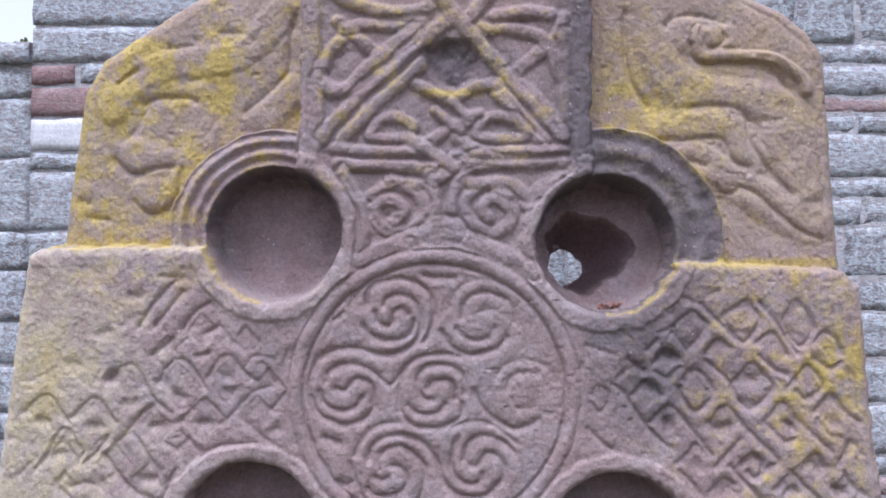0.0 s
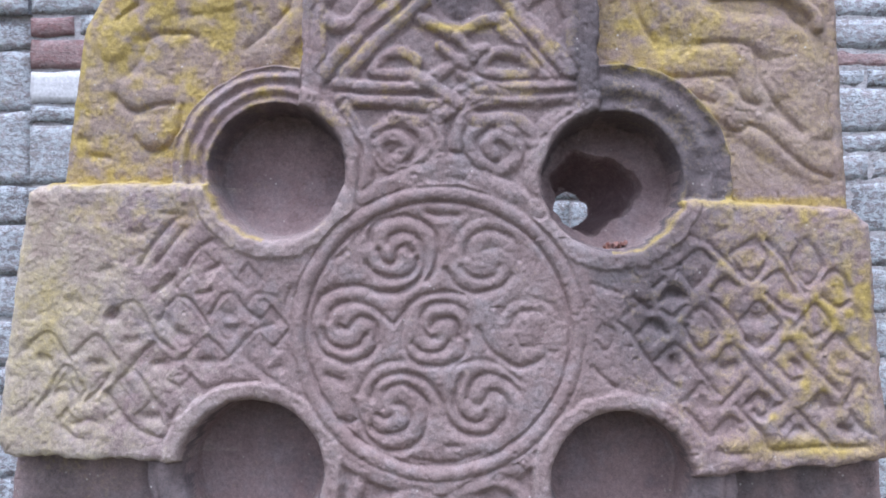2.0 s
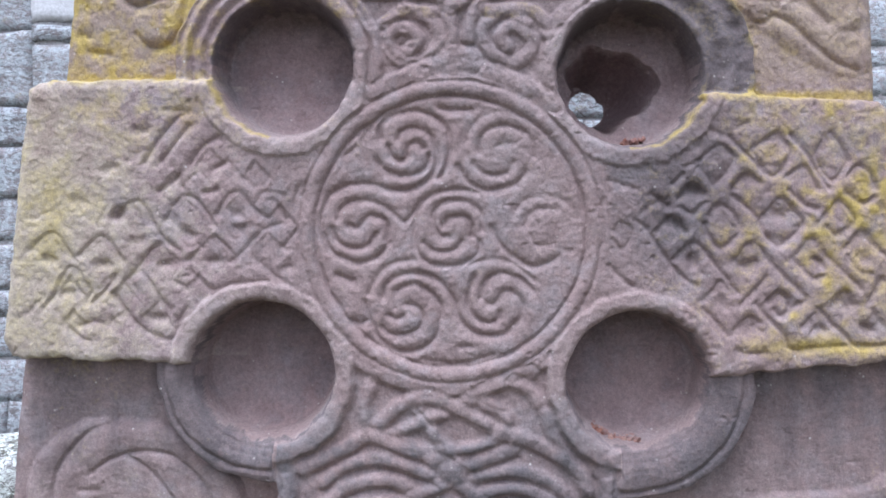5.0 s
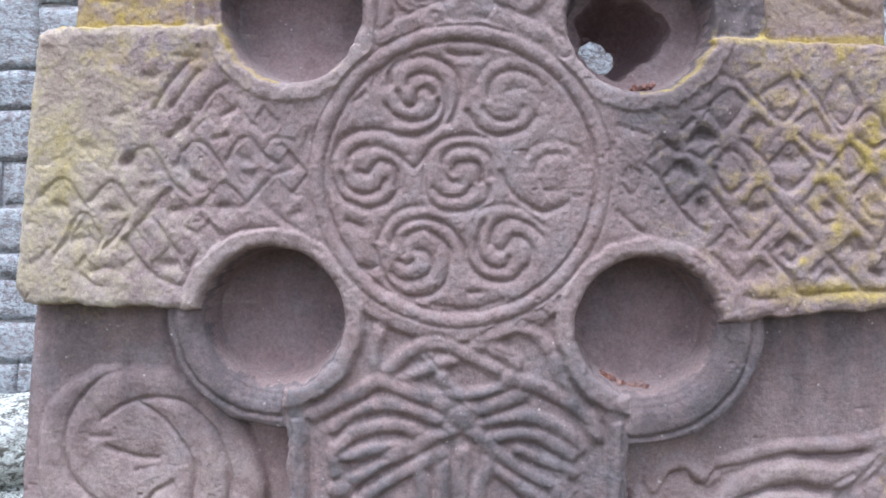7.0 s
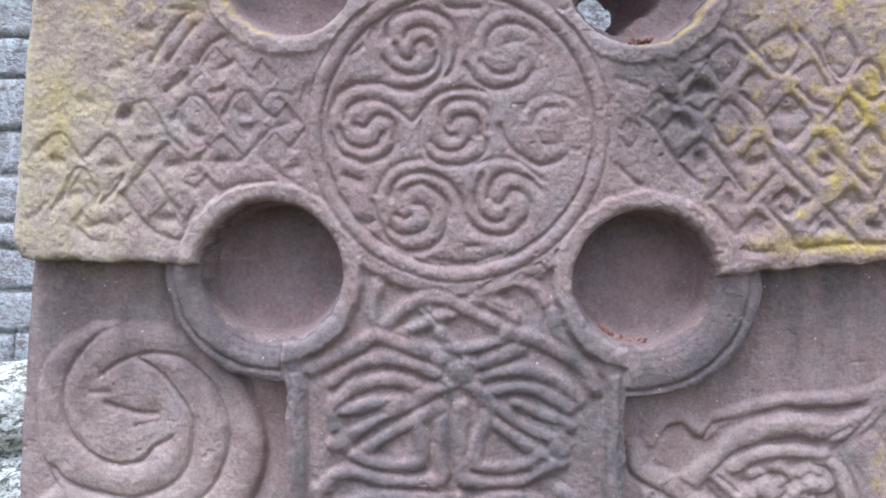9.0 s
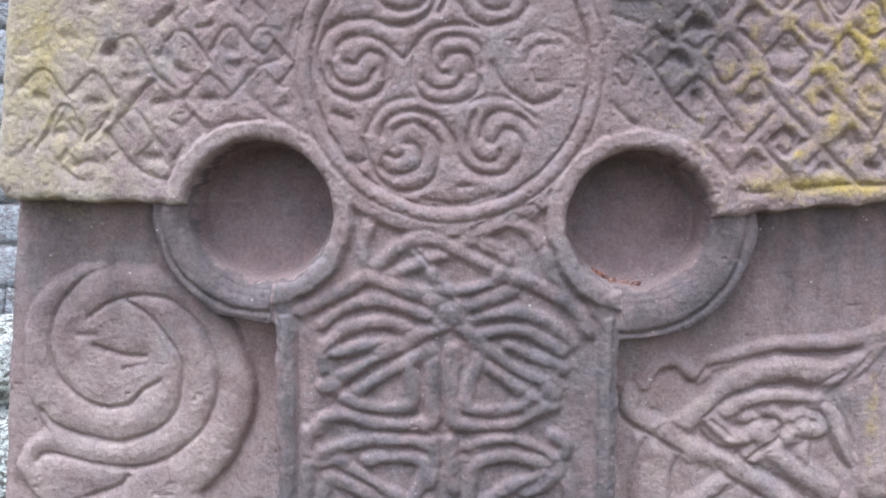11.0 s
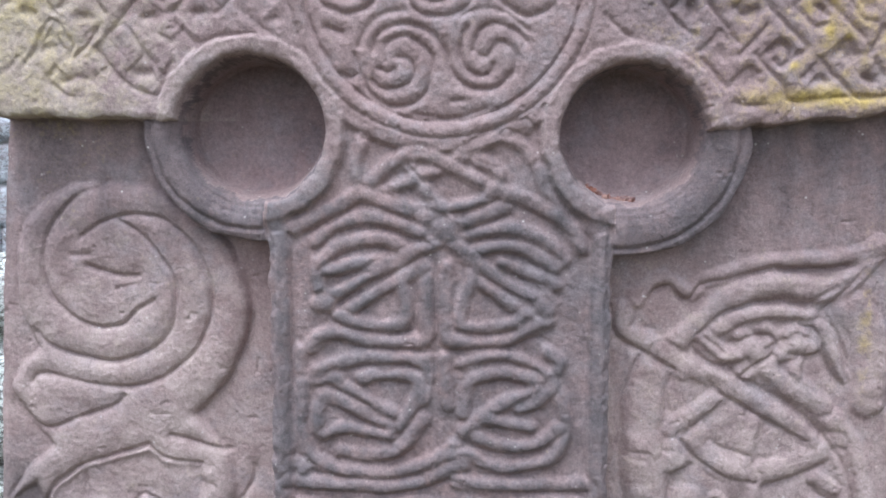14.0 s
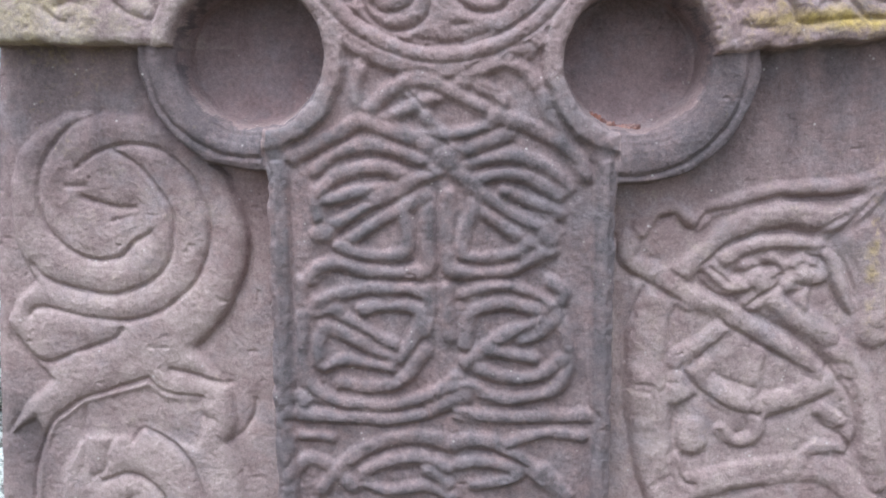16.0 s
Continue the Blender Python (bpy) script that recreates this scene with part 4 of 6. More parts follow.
mark("key_panel_a", (arm_l > 0.018) & (bowl > 0.03) & (hub > 0.218) & (XW < -0.205))
mark("key_panel_b", (arm_r > 0.018) & (bowl > 0.03) & (hub > 0.218) & (XW > 0.215))
cut("knot", [(-0.592, 1.539), (-0.573, 1.556), (-0.561, 1.563), (-0.549, 1.556), (-0.537, 1.536), (-0.527, 1.523)])
cut("knot", [(-0.521, 1.530), (-0.500, 1.552), (-0.488, 1.558), (-0.476, 1.548), (-0.458, 1.523)])
cut("knot", [(-0.469, 1.586), (-0.454, 1.601), (-0.442, 1.608), (-0.430, 1.603), (-0.415, 1.579), (-0.402, 1.555), (-0.381, 1.539)])
cut("knot", [(-0.456, 1.495), (-0.447, 1.503), (-0.436, 1.516), (-0.419, 1.539), (-0.405, 1.550)])
cut("knot", [(-0.575, 1.452), (-0.554, 1.484), (-0.541, 1.508), (-0.529, 1.514), (-0.517, 1.500), (-0.505, 1.480), (-0.512, 1.460)], 0.8)
cut("knot", [(-0.456, 1.495), (-0.438, 1.508), (-0.427, 1.500), (-0.408, 1.472), (-0.391, 1.456)])
cut("knot", [(-0.504, 1.462), (-0.485, 1.480), (-0.471, 1.502)])
cut("knot", [(-0.476, 1.476), (-0.449, 1.443), (-0.429, 1.424), (-0.409, 1.413), (-0.389, 1.413), (-0.380, 1.436), (-0.370, 1.456)])
cut("knot", [(-0.538, 1.426), (-0.523, 1.412), (-0.509, 1.409)], 0.7)
cut("knot", [(-0.521, 1.430), (-0.501, 1.436)], 0.7)
cut("knot", [(-0.612, 1.440), (-0.592, 1.452), (-0.572, 1.472)], 0.4)
cut("knot", [(-0.428, 1.660), (-0.405, 1.693), (-0.380, 1.721), (-0.366, 1.730)])
cut("knot", [(-0.403, 1.661), (-0.381, 1.690), (-0.363, 1.712)])
cut("knot", [(-0.448, 1.663), (-0.435, 1.677)], 0.4)
cut("knot", [(-0.363, 1.657), (-0.345, 1.682), (-0.323, 1.695)])
cut("knot", [(-0.407, 1.622), (-0.391, 1.631), (-0.377, 1.644)])
cut("knot", [(-0.397, 1.581), (-0.382, 1.603), (-0.370, 1.614), (-0.357, 1.611), (-0.338, 1.588), (-0.329, 1.574)])
cut("knot", [(-0.324, 1.589), (-0.306, 1.615), (-0.290, 1.619), (-0.278, 1.603), (-0.256, 1.583)])
cut("knot", [(-0.331, 1.650), (-0.311, 1.663)])
cut("knot", [(-0.343, 1.619), (-0.324, 1.623)])
cut("knot", [(-0.363, 1.511), (-0.339, 1.485), (-0.330, 1.481), (-0.311, 1.487), (-0.287, 1.492), (-0.255, 1.493)], 0.7)
cut("knot", [(-0.367, 1.525), (-0.347, 1.544), (-0.330, 1.558), (-0.314, 1.547), (-0.297, 1.527)])
cut("knot", [(-0.304, 1.522), (-0.282, 1.543), (-0.266, 1.563), (-0.253, 1.569)])
cut("knot", [(-0.248, 1.571), (-0.233, 1.576)])
cut("knot", [(-0.233, 1.542), (-0.218, 1.559), (-0.209, 1.569)])
cut("knot", [(-0.285, 1.536), (-0.255, 1.512), (-0.229, 1.492)], 0.7)
cut("knot", [(-0.246, 1.609), (-0.229, 1.582)], 0.6)
cut("knot", [(-0.216, 1.604), (-0.209, 1.626)], 0.6)
cut("knot", [(-0.394, 1.734), (-0.362, 1.731)], 0.7)
cut("knot", [(-0.386, 1.584), (-0.383, 1.564), (-0.371, 1.548), (-0.355, 1.544), (-0.334, 1.566)], 0.6)
cut("knot", [(-0.314, 1.576), (-0.306, 1.560), (-0.293, 1.556), (-0.282, 1.576)], 0.5)
cut("knot", [(-0.388, 1.496), (-0.372, 1.488)], 0.6)
cut("knot", [(-0.518, 1.476), (-0.530, 1.492), (-0.546, 1.488), (-0.550, 1.472)], 0.5)
cut("knot", [(-0.270, 1.603), (-0.258, 1.619), (-0.230, 1.615)], 0.5)
cut("knot", [(-0.309, 1.663), (-0.293, 1.643), (-0.270, 1.627)], 0.5)
cut("knot", [(-0.357, 1.643), (-0.374, 1.627)], 0.5)
cut("knot", [(-0.477, 1.500), (-0.493, 1.480)], 0.6)
cut("knot", [(-0.535, 1.612), (-0.515, 1.588), (-0.495, 1.576), (-0.479, 1.600)], 0.3)
cut("knot", [(-0.585, 1.580), (-0.560, 1.592), (-0.536, 1.568)], 0.25)
cut("pit", [(-0.570, 1.527), (-0.561, 1.524)])
cut("pit", [(-0.493, 1.519), (-0.484, 1.519)])
cut("pit", [(-0.466, 1.587), (-0.461, 1.592)])
cut("pit", [(-0.405, 1.518), (-0.394, 1.519)], 1.2)
cut("pit", [(-0.370, 1.563), (-0.363, 1.559)], 1.4)
cut("pit", [(-0.299, 1.589), (-0.291, 1.589)])
cut("pit", [(-0.297, 1.569), (-0.291, 1.569)])
cut("pit", [(-0.335, 1.522), (-0.324, 1.524)])
cut("pit", [(-0.545, 1.476), (-0.533, 1.479)], 0.8)
cut("pit", [(-0.415, 1.443), (-0.402, 1.443)], 0.9)
cut("pit", [(-0.440, 1.705), (-0.424, 1.705)], 0.9)
cut("pit", [(-0.483, 1.651), (-0.471, 1.654)], 0.9)
cut("pit", [(-0.445, 1.551), (-0.433, 1.554)], 0.8)
cut("pit", [(-0.524, 1.610), (-0.514, 1.606)], 0.7)
cut("pit", [(-0.613, 1.499), (-0.611, 1.499)], 0.6)
cut("pit", [(-0.231, 1.512), (-0.223, 1.514)], 0.8)
cut("pit", [(-0.448, 1.488), (-0.439, 1.476)], 0.5)
cut("pit", [(-0.490, 1.434), (-0.478, 1.439)], 0.6)
cut("key", [(0.347, 1.662), (0.360, 1.674), (0.374, 1.684), (0.386, 1.676), (0.395, 1.666), (0.387, 1.650), (0.367, 1.630), (0.357, 1.641), (0.345, 1.653)])
cut("key", [(0.418, 1.679), (0.435, 1.690), (0.451, 1.700), (0.461, 1.688), (0.471, 1.676), (0.462, 1.656), (0.446, 1.639), (0.430, 1.655), (0.418, 1.677)])
cut("key", [(0.387, 1.695), (0.400, 1.682), (0.416, 1.666), (0.437, 1.643)])
cut("key", [(0.504, 1.671), (0.512, 1.687), (0.523, 1.700), (0.533, 1.689), (0.543, 1.674), (0.547, 1.660), (0.536, 1.642), (0.526, 1.635), (0.516, 1.645), (0.504, 1.668)])
cut("key", [(0.471, 1.697), (0.490, 1.672), (0.510, 1.644), (0.523, 1.623)])
cut("key", [(0.549, 1.642), (0.562, 1.654), (0.578, 1.644), (0.587, 1.624)], 0.9)
cut("key", [(0.550, 1.617), (0.570, 1.603), (0.585, 1.612)], 0.8)
cut("key", [(0.466, 1.639), (0.486, 1.654), (0.500, 1.637), (0.507, 1.623)])
cut("key", [(0.468, 1.623), (0.490, 1.603), (0.506, 1.595)])
cut("key", [(0.318, 1.611), (0.328, 1.622), (0.338, 1.630), (0.352, 1.618)])
cut("key", [(0.319, 1.600), (0.338, 1.589), (0.353, 1.603)], 0.7)
cut("key", [(0.392, 1.625), (0.410, 1.643), (0.428, 1.631)])
cut("key", [(0.392, 1.614), (0.414, 1.595), (0.423, 1.586)])
cut("key", [(0.360, 1.586), (0.374, 1.601), (0.394, 1.587), (0.402, 1.567), (0.387, 1.548), (0.374, 1.542), (0.361, 1.559), (0.353, 1.576)])
cut("key", [(0.428, 1.582), (0.444, 1.597), (0.458, 1.611), (0.478, 1.591), (0.488, 1.575), (0.466, 1.552), (0.453, 1.546), (0.438, 1.563), (0.428, 1.579)], 1.1)
cut("key", [(0.517, 1.586), (0.527, 1.597), (0.538, 1.606), (0.553, 1.591), (0.558, 1.576), (0.534, 1.559), (0.521, 1.571)])
cut("key", [(0.287, 1.564), (0.298, 1.576), (0.310, 1.585), (0.327, 1.565)], 1.1)
cut("key", [(0.229, 1.565), (0.239, 1.577), (0.254, 1.566), (0.249, 1.550), (0.237, 1.542), (0.227, 1.555)], 0.7)
cut("key", [(0.311, 1.525), (0.326, 1.539), (0.339, 1.549), (0.355, 1.537), (0.378, 1.507), (0.402, 1.478)])
cut("key", [(0.396, 1.525), (0.417, 1.550), (0.435, 1.534), (0.455, 1.512), (0.478, 1.491), (0.494, 1.471), (0.479, 1.462), (0.461, 1.447), (0.451, 1.456)])
cut("key", [(0.474, 1.528), (0.488, 1.543), (0.500, 1.555), (0.525, 1.527), (0.549, 1.504), (0.567, 1.486)])
cut("key", [(0.476, 1.525), (0.491, 1.509), (0.505, 1.499), (0.518, 1.504)])
cut("key", [(0.503, 1.527), (0.511, 1.525), (0.518, 1.515)])
cut("key", [(0.547, 1.541), (0.559, 1.554), (0.570, 1.565), (0.589, 1.544), (0.608, 1.528)])
cut("key", [(0.551, 1.532), (0.563, 1.512), (0.580, 1.507)], 0.7)
cut("key", [(0.351, 1.469), (0.365, 1.483), (0.377, 1.495), (0.390, 1.483)])
cut("key", [(0.354, 1.457), (0.371, 1.439), (0.387, 1.419)], 0.8)
cut("key", [(0.443, 1.470), (0.456, 1.479), (0.469, 1.472), (0.473, 1.459)])
cut("key", [(0.406, 1.464), (0.423, 1.482), (0.439, 1.501)])
cut("key", [(0.427, 1.465), (0.445, 1.443), (0.464, 1.420), (0.476, 1.400), (0.512, 1.403), (0.548, 1.406)])
cut("key", [(0.398, 1.427), (0.408, 1.439), (0.418, 1.447), (0.431, 1.439)])
cut("key", [(0.401, 1.400), (0.416, 1.396), (0.438, 1.397)])
cut("key", [(0.531, 1.461), (0.544, 1.480), (0.557, 1.463)], 0.8)
cut("key", [(0.510, 1.458), (0.532, 1.436), (0.549, 1.419), (0.563, 1.405), (0.605, 1.407)])
cut("key", [(0.489, 1.433), (0.500, 1.445), (0.513, 1.456)])
cut("key", [(0.502, 1.424), (0.511, 1.434), (0.521, 1.426)], 0.7)
cut("key", [(0.570, 1.434), (0.587, 1.427)])
cut("key", [(0.585, 1.458), (0.599, 1.440), (0.614, 1.425)], 0.8)
cut("key", [(0.578, 1.469), (0.588, 1.485), (0.597, 1.501)])
cut("key", [(0.598, 1.501), (0.610, 1.485)], 0.7)
cut("key", [(0.629, 1.486), (0.632, 1.462)], 0.5)
cut("key", [(0.222, 1.634), (0.242, 1.629), (0.263, 1.622)], 0.7)
cut("key", [(0.280, 1.617), (0.292, 1.609), (0.304, 1.601)])
cut("key", [(0.258, 1.580), (0.274, 1.568), (0.293, 1.539), (0.317, 1.508), (0.343, 1.489)], 0.9)
cut("key", [(0.224, 1.518), (0.233, 1.507), (0.255, 1.489)], 0.8)
cut("key", [(0.308, 1.630), (0.324, 1.644)], 0.8)
cut("key", [(0.265, 1.587), (0.279, 1.601), (0.302, 1.611)], 0.6)
cut("key", [(0.355, 1.708), (0.371, 1.700), (0.389, 1.695)], 0.5)
cut("key", [(0.397, 1.708), (0.411, 1.714)], 0.6)
cut("key", [(0.494, 1.587), (0.505, 1.575), (0.517, 1.586)], 0.5)
cut("key", [(0.381, 1.507), (0.372, 1.521)], 0.5)
cut("key", [(0.326, 1.655), (0.344, 1.661)], 0.6)
cut("key", [(0.317, 1.507), (0.329, 1.499), (0.349, 1.507)], 0.5)
cut("key", [(0.593, 1.604), (0.599, 1.580), (0.605, 1.548)], 0.35)
cut("pit", [(0.337, 1.528), (0.341, 1.517)], 1.9)
cut("pit", [(0.407, 1.518), (0.423, 1.521)], 1.5)
cut("pit", [(0.454, 1.589), (0.460, 1.586)], 1.2)
cut("pit", [(0.509, 1.525), (0.517, 1.517)])
cut("pit", [(0.569, 1.530), (0.577, 1.524)], 0.9)
cut("pit", [(0.378, 1.469), (0.384, 1.461)], 1.2)
cut("pit", [(0.541, 1.469), (0.547, 1.461)], 1.1)
cut("pit", [(0.414, 1.427), (0.422, 1.434)], 0.8)
cut("pit", [(0.511, 1.428), (0.518, 1.431)], 0.8)
cut("pit", [(0.581, 1.431), (0.587, 1.433)], 0.8)
cut("pit", [(0.334, 1.622), (0.342, 1.619)], 1.2)
cut("pit", [(0.306, 1.579), (0.314, 1.574)], 1.2)
cut("pit", [(0.444, 1.555), (0.457, 1.554)], 1.0)
cut("pit", [(0.381, 1.650), (0.370, 1.639)], 0.7)
cut("pit", [(0.430, 1.655), (0.450, 1.653)], 0.6)
cut("pit", [(0.514, 1.656), (0.530, 1.648)], 0.5)
cut("pit", [(0.405, 1.639), (0.414, 1.637)], 0.7)
cut("pit", [(0.294, 1.607), (0.303, 1.601)], 0.9)
# lozenges between the bars
sunk((0.345, 1.655), (0.374, 1.684), (0.395, 1.664), 0.0046)
sunk((0.418, 1.678), (0.451, 1.700), (0.471, 1.676), 0.0046)
sunk((0.504, 1.670), (0.523, 1.700), (0.547, 1.664), 0.0046)
sunk((0.549, 1.638), (0.562, 1.654), (0.587, 1.624), 0.0046)
sunk((0.466, 1.634), (0.486, 1.654), (0.508, 1.621), 0.0046)
sunk((0.318, 1.610), (0.338, 1.630), (0.354, 1.614), 0.0046)
sunk((0.392, 1.623), (0.410, 1.643), (0.428, 1.627), 0.0046)
sunk((0.353, 1.577), (0.374, 1.601), (0.402, 1.569), 0.0046)
sunk((0.428, 1.581), (0.458, 1.611), (0.488, 1.575), 0.0046)
sunk((0.517, 1.584), (0.538, 1.606), (0.558, 1.577), 0.0046)
sunk((0.287, 1.563), (0.310, 1.585), (0.329, 1.563), 0.0046)
sunk((0.228, 1.561), (0.239, 1.577), (0.254, 1.563), 0.0046)
sunk((0.311, 1.524), (0.339, 1.549), (0.361, 1.529), 0.0046)
sunk((0.396, 1.523), (0.417, 1.550), (0.441, 1.525), 0.0046)
sunk((0.474, 1.527), (0.500, 1.555), (0.525, 1.527), 0.0046)
sunk((0.547, 1.540), (0.570, 1.565), (0.593, 1.541), 0.0046)
sunk((0.351, 1.469), (0.377, 1.495), (0.399, 1.477), 0.0046)
sunk((0.429, 1.463), (0.457, 1.490), (0.485, 1.469), 0.0046)
sunk((0.510, 1.458), (0.544, 1.490), (0.568, 1.464), 0.0046)
sunk((0.398, 1.427), (0.418, 1.450), (0.440, 1.427), 0.0046)
sunk((0.489, 1.432), (0.515, 1.456), (0.540, 1.432), 0.0046)
sunk((0.564, 1.428), (0.585, 1.457), (0.611, 1.428), 0.0046)
sunk((-0.380, 1.480), (-0.351, 1.508), (-0.326, 1.484), 0.0040)
sunk((-0.293, 1.641), (-0.269, 1.666), (-0.244, 1.639), 0.0040)
sunk((-0.486, 1.432), (-0.461, 1.455), (-0.440, 1.432), 0.0040)
sunk((-0.555, 1.432), (-0.530, 1.456), (-0.506, 1.430), 0.0040)
sunk((-0.590, 1.539), (-0.561, 1.563), (-0.527, 1.523), 0.0040)
sunk((-0.521, 1.530), (-0.488, 1.558), (-0.458, 1.523), 0.0040)
sunk((-0.469, 1.586), (-0.442, 1.608), (-0.411, 1.576), 0.0040)
sunk((-0.436, 1.514), (-0.405, 1.550), (-0.371, 1.519), 0.0040)
sunk((-0.397, 1.581), (-0.368, 1.614), (-0.330, 1.574), 0.0040)
sunk((-0.324, 1.589), (-0.290, 1.619), (-0.256, 1.583), 0.0040)
sunk((-0.367, 1.525), (-0.330, 1.558), (-0.297, 1.527), 0.0040)
sunk((-0.571, 1.464), (-0.529, 1.514), (-0.501, 1.476), 0.0040)
sunk((-0.489, 1.464), (-0.460, 1.496), (-0.429, 1.464), 0.0040)
sunk((-0.440, 1.440), (-0.408, 1.472), (-0.376, 1.440), 0.0040)
sunk((-0.283, 1.536), (-0.254, 1.568), (-0.223, 1.536), 0.0040)
sunk((-0.262, 1.576), (-0.238, 1.606), (-0.210, 1.576), 0.0040)
sunk((-0.361, 1.651), (-0.337, 1.686), (-0.309, 1.659), 0.0040)
sunk((-0.414, 1.620), (-0.385, 1.651), (-0.362, 1.623), 0.0040)
on_arms = step(0.024, 0.030, bowl) * step(0.208, 0.216, hub)
carve("knot", on_arms * (arm_l > 0.01) * (XW < -0.18), 0.0058, 0.0030, 0.0066)
carve("key", on_arms * (arm_r > 0.01) * (XW > 0.18), 0.0068, 0.0032, 0.0064)
carve("pit", on_arms, 0.0068, 0.0062, 0.0095)

# roundel with its coiled bosses
disc = step(0.214, 0.209, hub)
wheel = 0.007 - 0.009 * np.clip(1 - ((hub - 0.2005) / 0.0115) ** 2, 0, 1) ** 0.6
wheel = np.where(hub < 0.190, 0.0015 + 0.0055 * step(0.183, 0.190, hub), wheel)
D = np.where((cross > 0) & (hub < 0.213), D * (1 - disc) + wheel * disc, D)
mark("roundel", (cross > 0) & (hub < 0.211))
SPIRALS = [(-0.002, 1.561, 0.056), (-0.128, 1.570, 0.058), (-0.059, 1.675, 0.060), (0.064, 1.667, 0.057), (0.137, 1.571, 0.053), (-0.061, 1.453, 0.060), (0.065, 1.468, 0.058)]


for k, s in enumerate(SPIRALS):
    mark("spiral_%d" % k, np.hypot(XW - s[0], ZW - s[1]) < s[2] + 0.005)
cut("roundel", [(-0.095, 1.693), (-0.095, 1.712), (-0.083, 1.726), (-0.055, 1.732), (-0.028, 1.728), (-0.008, 1.716), (0.000, 1.700), (0.002, 1.677), (-0.004, 1.654), (-0.012, 1.640)])
cut("roundel", [(-0.070, 1.693), (-0.065, 1.704), (-0.051, 1.708), (-0.033, 1.704), (-0.020, 1.691), (-0.016, 1.665), (-0.020, 1.647), (-0.033, 1.633), (-0.057, 1.623), (-0.083, 1.624), (-0.107, 1.631), (-0.131, 1.631), (-0.154, 1.623), (-0.169, 1.610), (-0.178, 1.584), (-0.176, 1.560), (-0.165, 1.536), (-0.143, 1.524), (-0.123, 1.520), (-0.095, 1.531), (-0.084, 1.548)])
cut("roundel", [(-0.033, 1.680), (-0.044, 1.687), (-0.054, 1.683), (-0.057, 1.669), (-0.067, 1.662), (-0.079, 1.670), (-0.084, 1.682)])
cut("roundel", [(-0.100, 1.663), (-0.087, 1.650), (-0.067, 1.642), (-0.044, 1.645), (-0.030, 1.655), (-0.026, 1.671)])
cut("roundel", [(-0.115, 1.662), (-0.120, 1.685), (-0.112, 1.709), (-0.095, 1.727)], 0.6)
cut("roundel", [(-0.012, 1.738), (0.007, 1.733), (0.031, 1.733)])
cut("roundel", [(-0.155, 1.582), (-0.152, 1.595), (-0.139, 1.606), (-0.119, 1.609), (-0.095, 1.603), (-0.075, 1.587), (-0.063, 1.577), (-0.051, 1.588), (-0.040, 1.603), (-0.027, 1.615), (-0.008, 1.620), (0.015, 1.623), (0.040, 1.618)], 0.85)
cut("roundel", [(-0.163, 1.569), (-0.157, 1.552), (-0.143, 1.543), (-0.127, 1.540), (-0.111, 1.546), (-0.101, 1.561)])
cut("roundel", [(-0.140, 1.574), (-0.128, 1.569), (-0.120, 1.579), (-0.109, 1.588), (-0.095, 1.584), (-0.086, 1.572), (-0.086, 1.552)])
cut("roundel", [(-0.027, 1.615), (-0.042, 1.595), (-0.049, 1.568), (-0.046, 1.540), (-0.032, 1.524), (-0.008, 1.516), (0.019, 1.520), (0.039, 1.532), (0.044, 1.552)], 0.7)
cut("roundel", [(-0.020, 1.568), (-0.022, 1.587), (-0.012, 1.602), (0.007, 1.608), (0.031, 1.603), (0.045, 1.587), (0.047, 1.566)], 0.8)
cut("roundel", [(-0.019, 1.568), (-0.012, 1.559), (-0.002, 1.558)])
cut("roundel", [(-0.007, 1.572), (0.001, 1.583), (0.017, 1.586), (0.029, 1.578), (0.033, 1.560)])
cut("roundel", [(-0.034, 1.548), (-0.024, 1.539), (-0.008, 1.535), (0.009, 1.539), (0.018, 1.552)], 0.8)
cut("roundel", [(0.027, 1.665), (0.025, 1.692), (0.039, 1.716), (0.058, 1.728), (0.085, 1.731), (0.113, 1.720)], 0.45)
cut("roundel", [(0.043, 1.675), (0.046, 1.695), (0.058, 1.707), (0.076, 1.712), (0.097, 1.706), (0.113, 1.692), (0.117, 1.669)])
cut("roundel", [(0.035, 1.659), (0.047, 1.647), (0.062, 1.642), (0.082, 1.647), (0.091, 1.660)], 0.8)
cut("roundel", [(0.068, 1.683), (0.085, 1.687)], 0.6)
cut("roundel", [(0.014, 1.655), (0.027, 1.634), (0.043, 1.624), (0.062, 1.622), (0.090, 1.630), (0.107, 1.647)])
cut("roundel", [(0.106, 1.574), (0.113, 1.590), (0.129, 1.596), (0.150, 1.594)], 0.75)
cut("roundel", [(0.061, 1.569), (0.074, 1.544), (0.094, 1.528), (0.118, 1.517), (0.141, 1.522), (0.153, 1.531)], 0.9)
cut("roundel", [(0.092, 1.588), (0.105, 1.606), (0.133, 1.613), (0.158, 1.608), (0.173, 1.594)], 0.45)
cut("roundel", [(0.113, 1.560), (0.121, 1.548), (0.139, 1.546)], 0.4)
cut("roundel", [(0.148, 1.575), (0.153, 1.560), (0.147, 1.548)], 0.35)
cut("roundel", [(-0.092, 1.471), (-0.086, 1.492), (-0.072, 1.502), (-0.048, 1.506), (-0.020, 1.501), (-0.004, 1.487), (0.008, 1.470), (0.015, 1.443), (0.031, 1.426), (0.055, 1.418), (0.079, 1.422), (0.099, 1.442)])
cut("roundel", [(-0.073, 1.481), (-0.064, 1.487), (-0.048, 1.490), (-0.028, 1.482), (-0.012, 1.465), (-0.010, 1.445)])
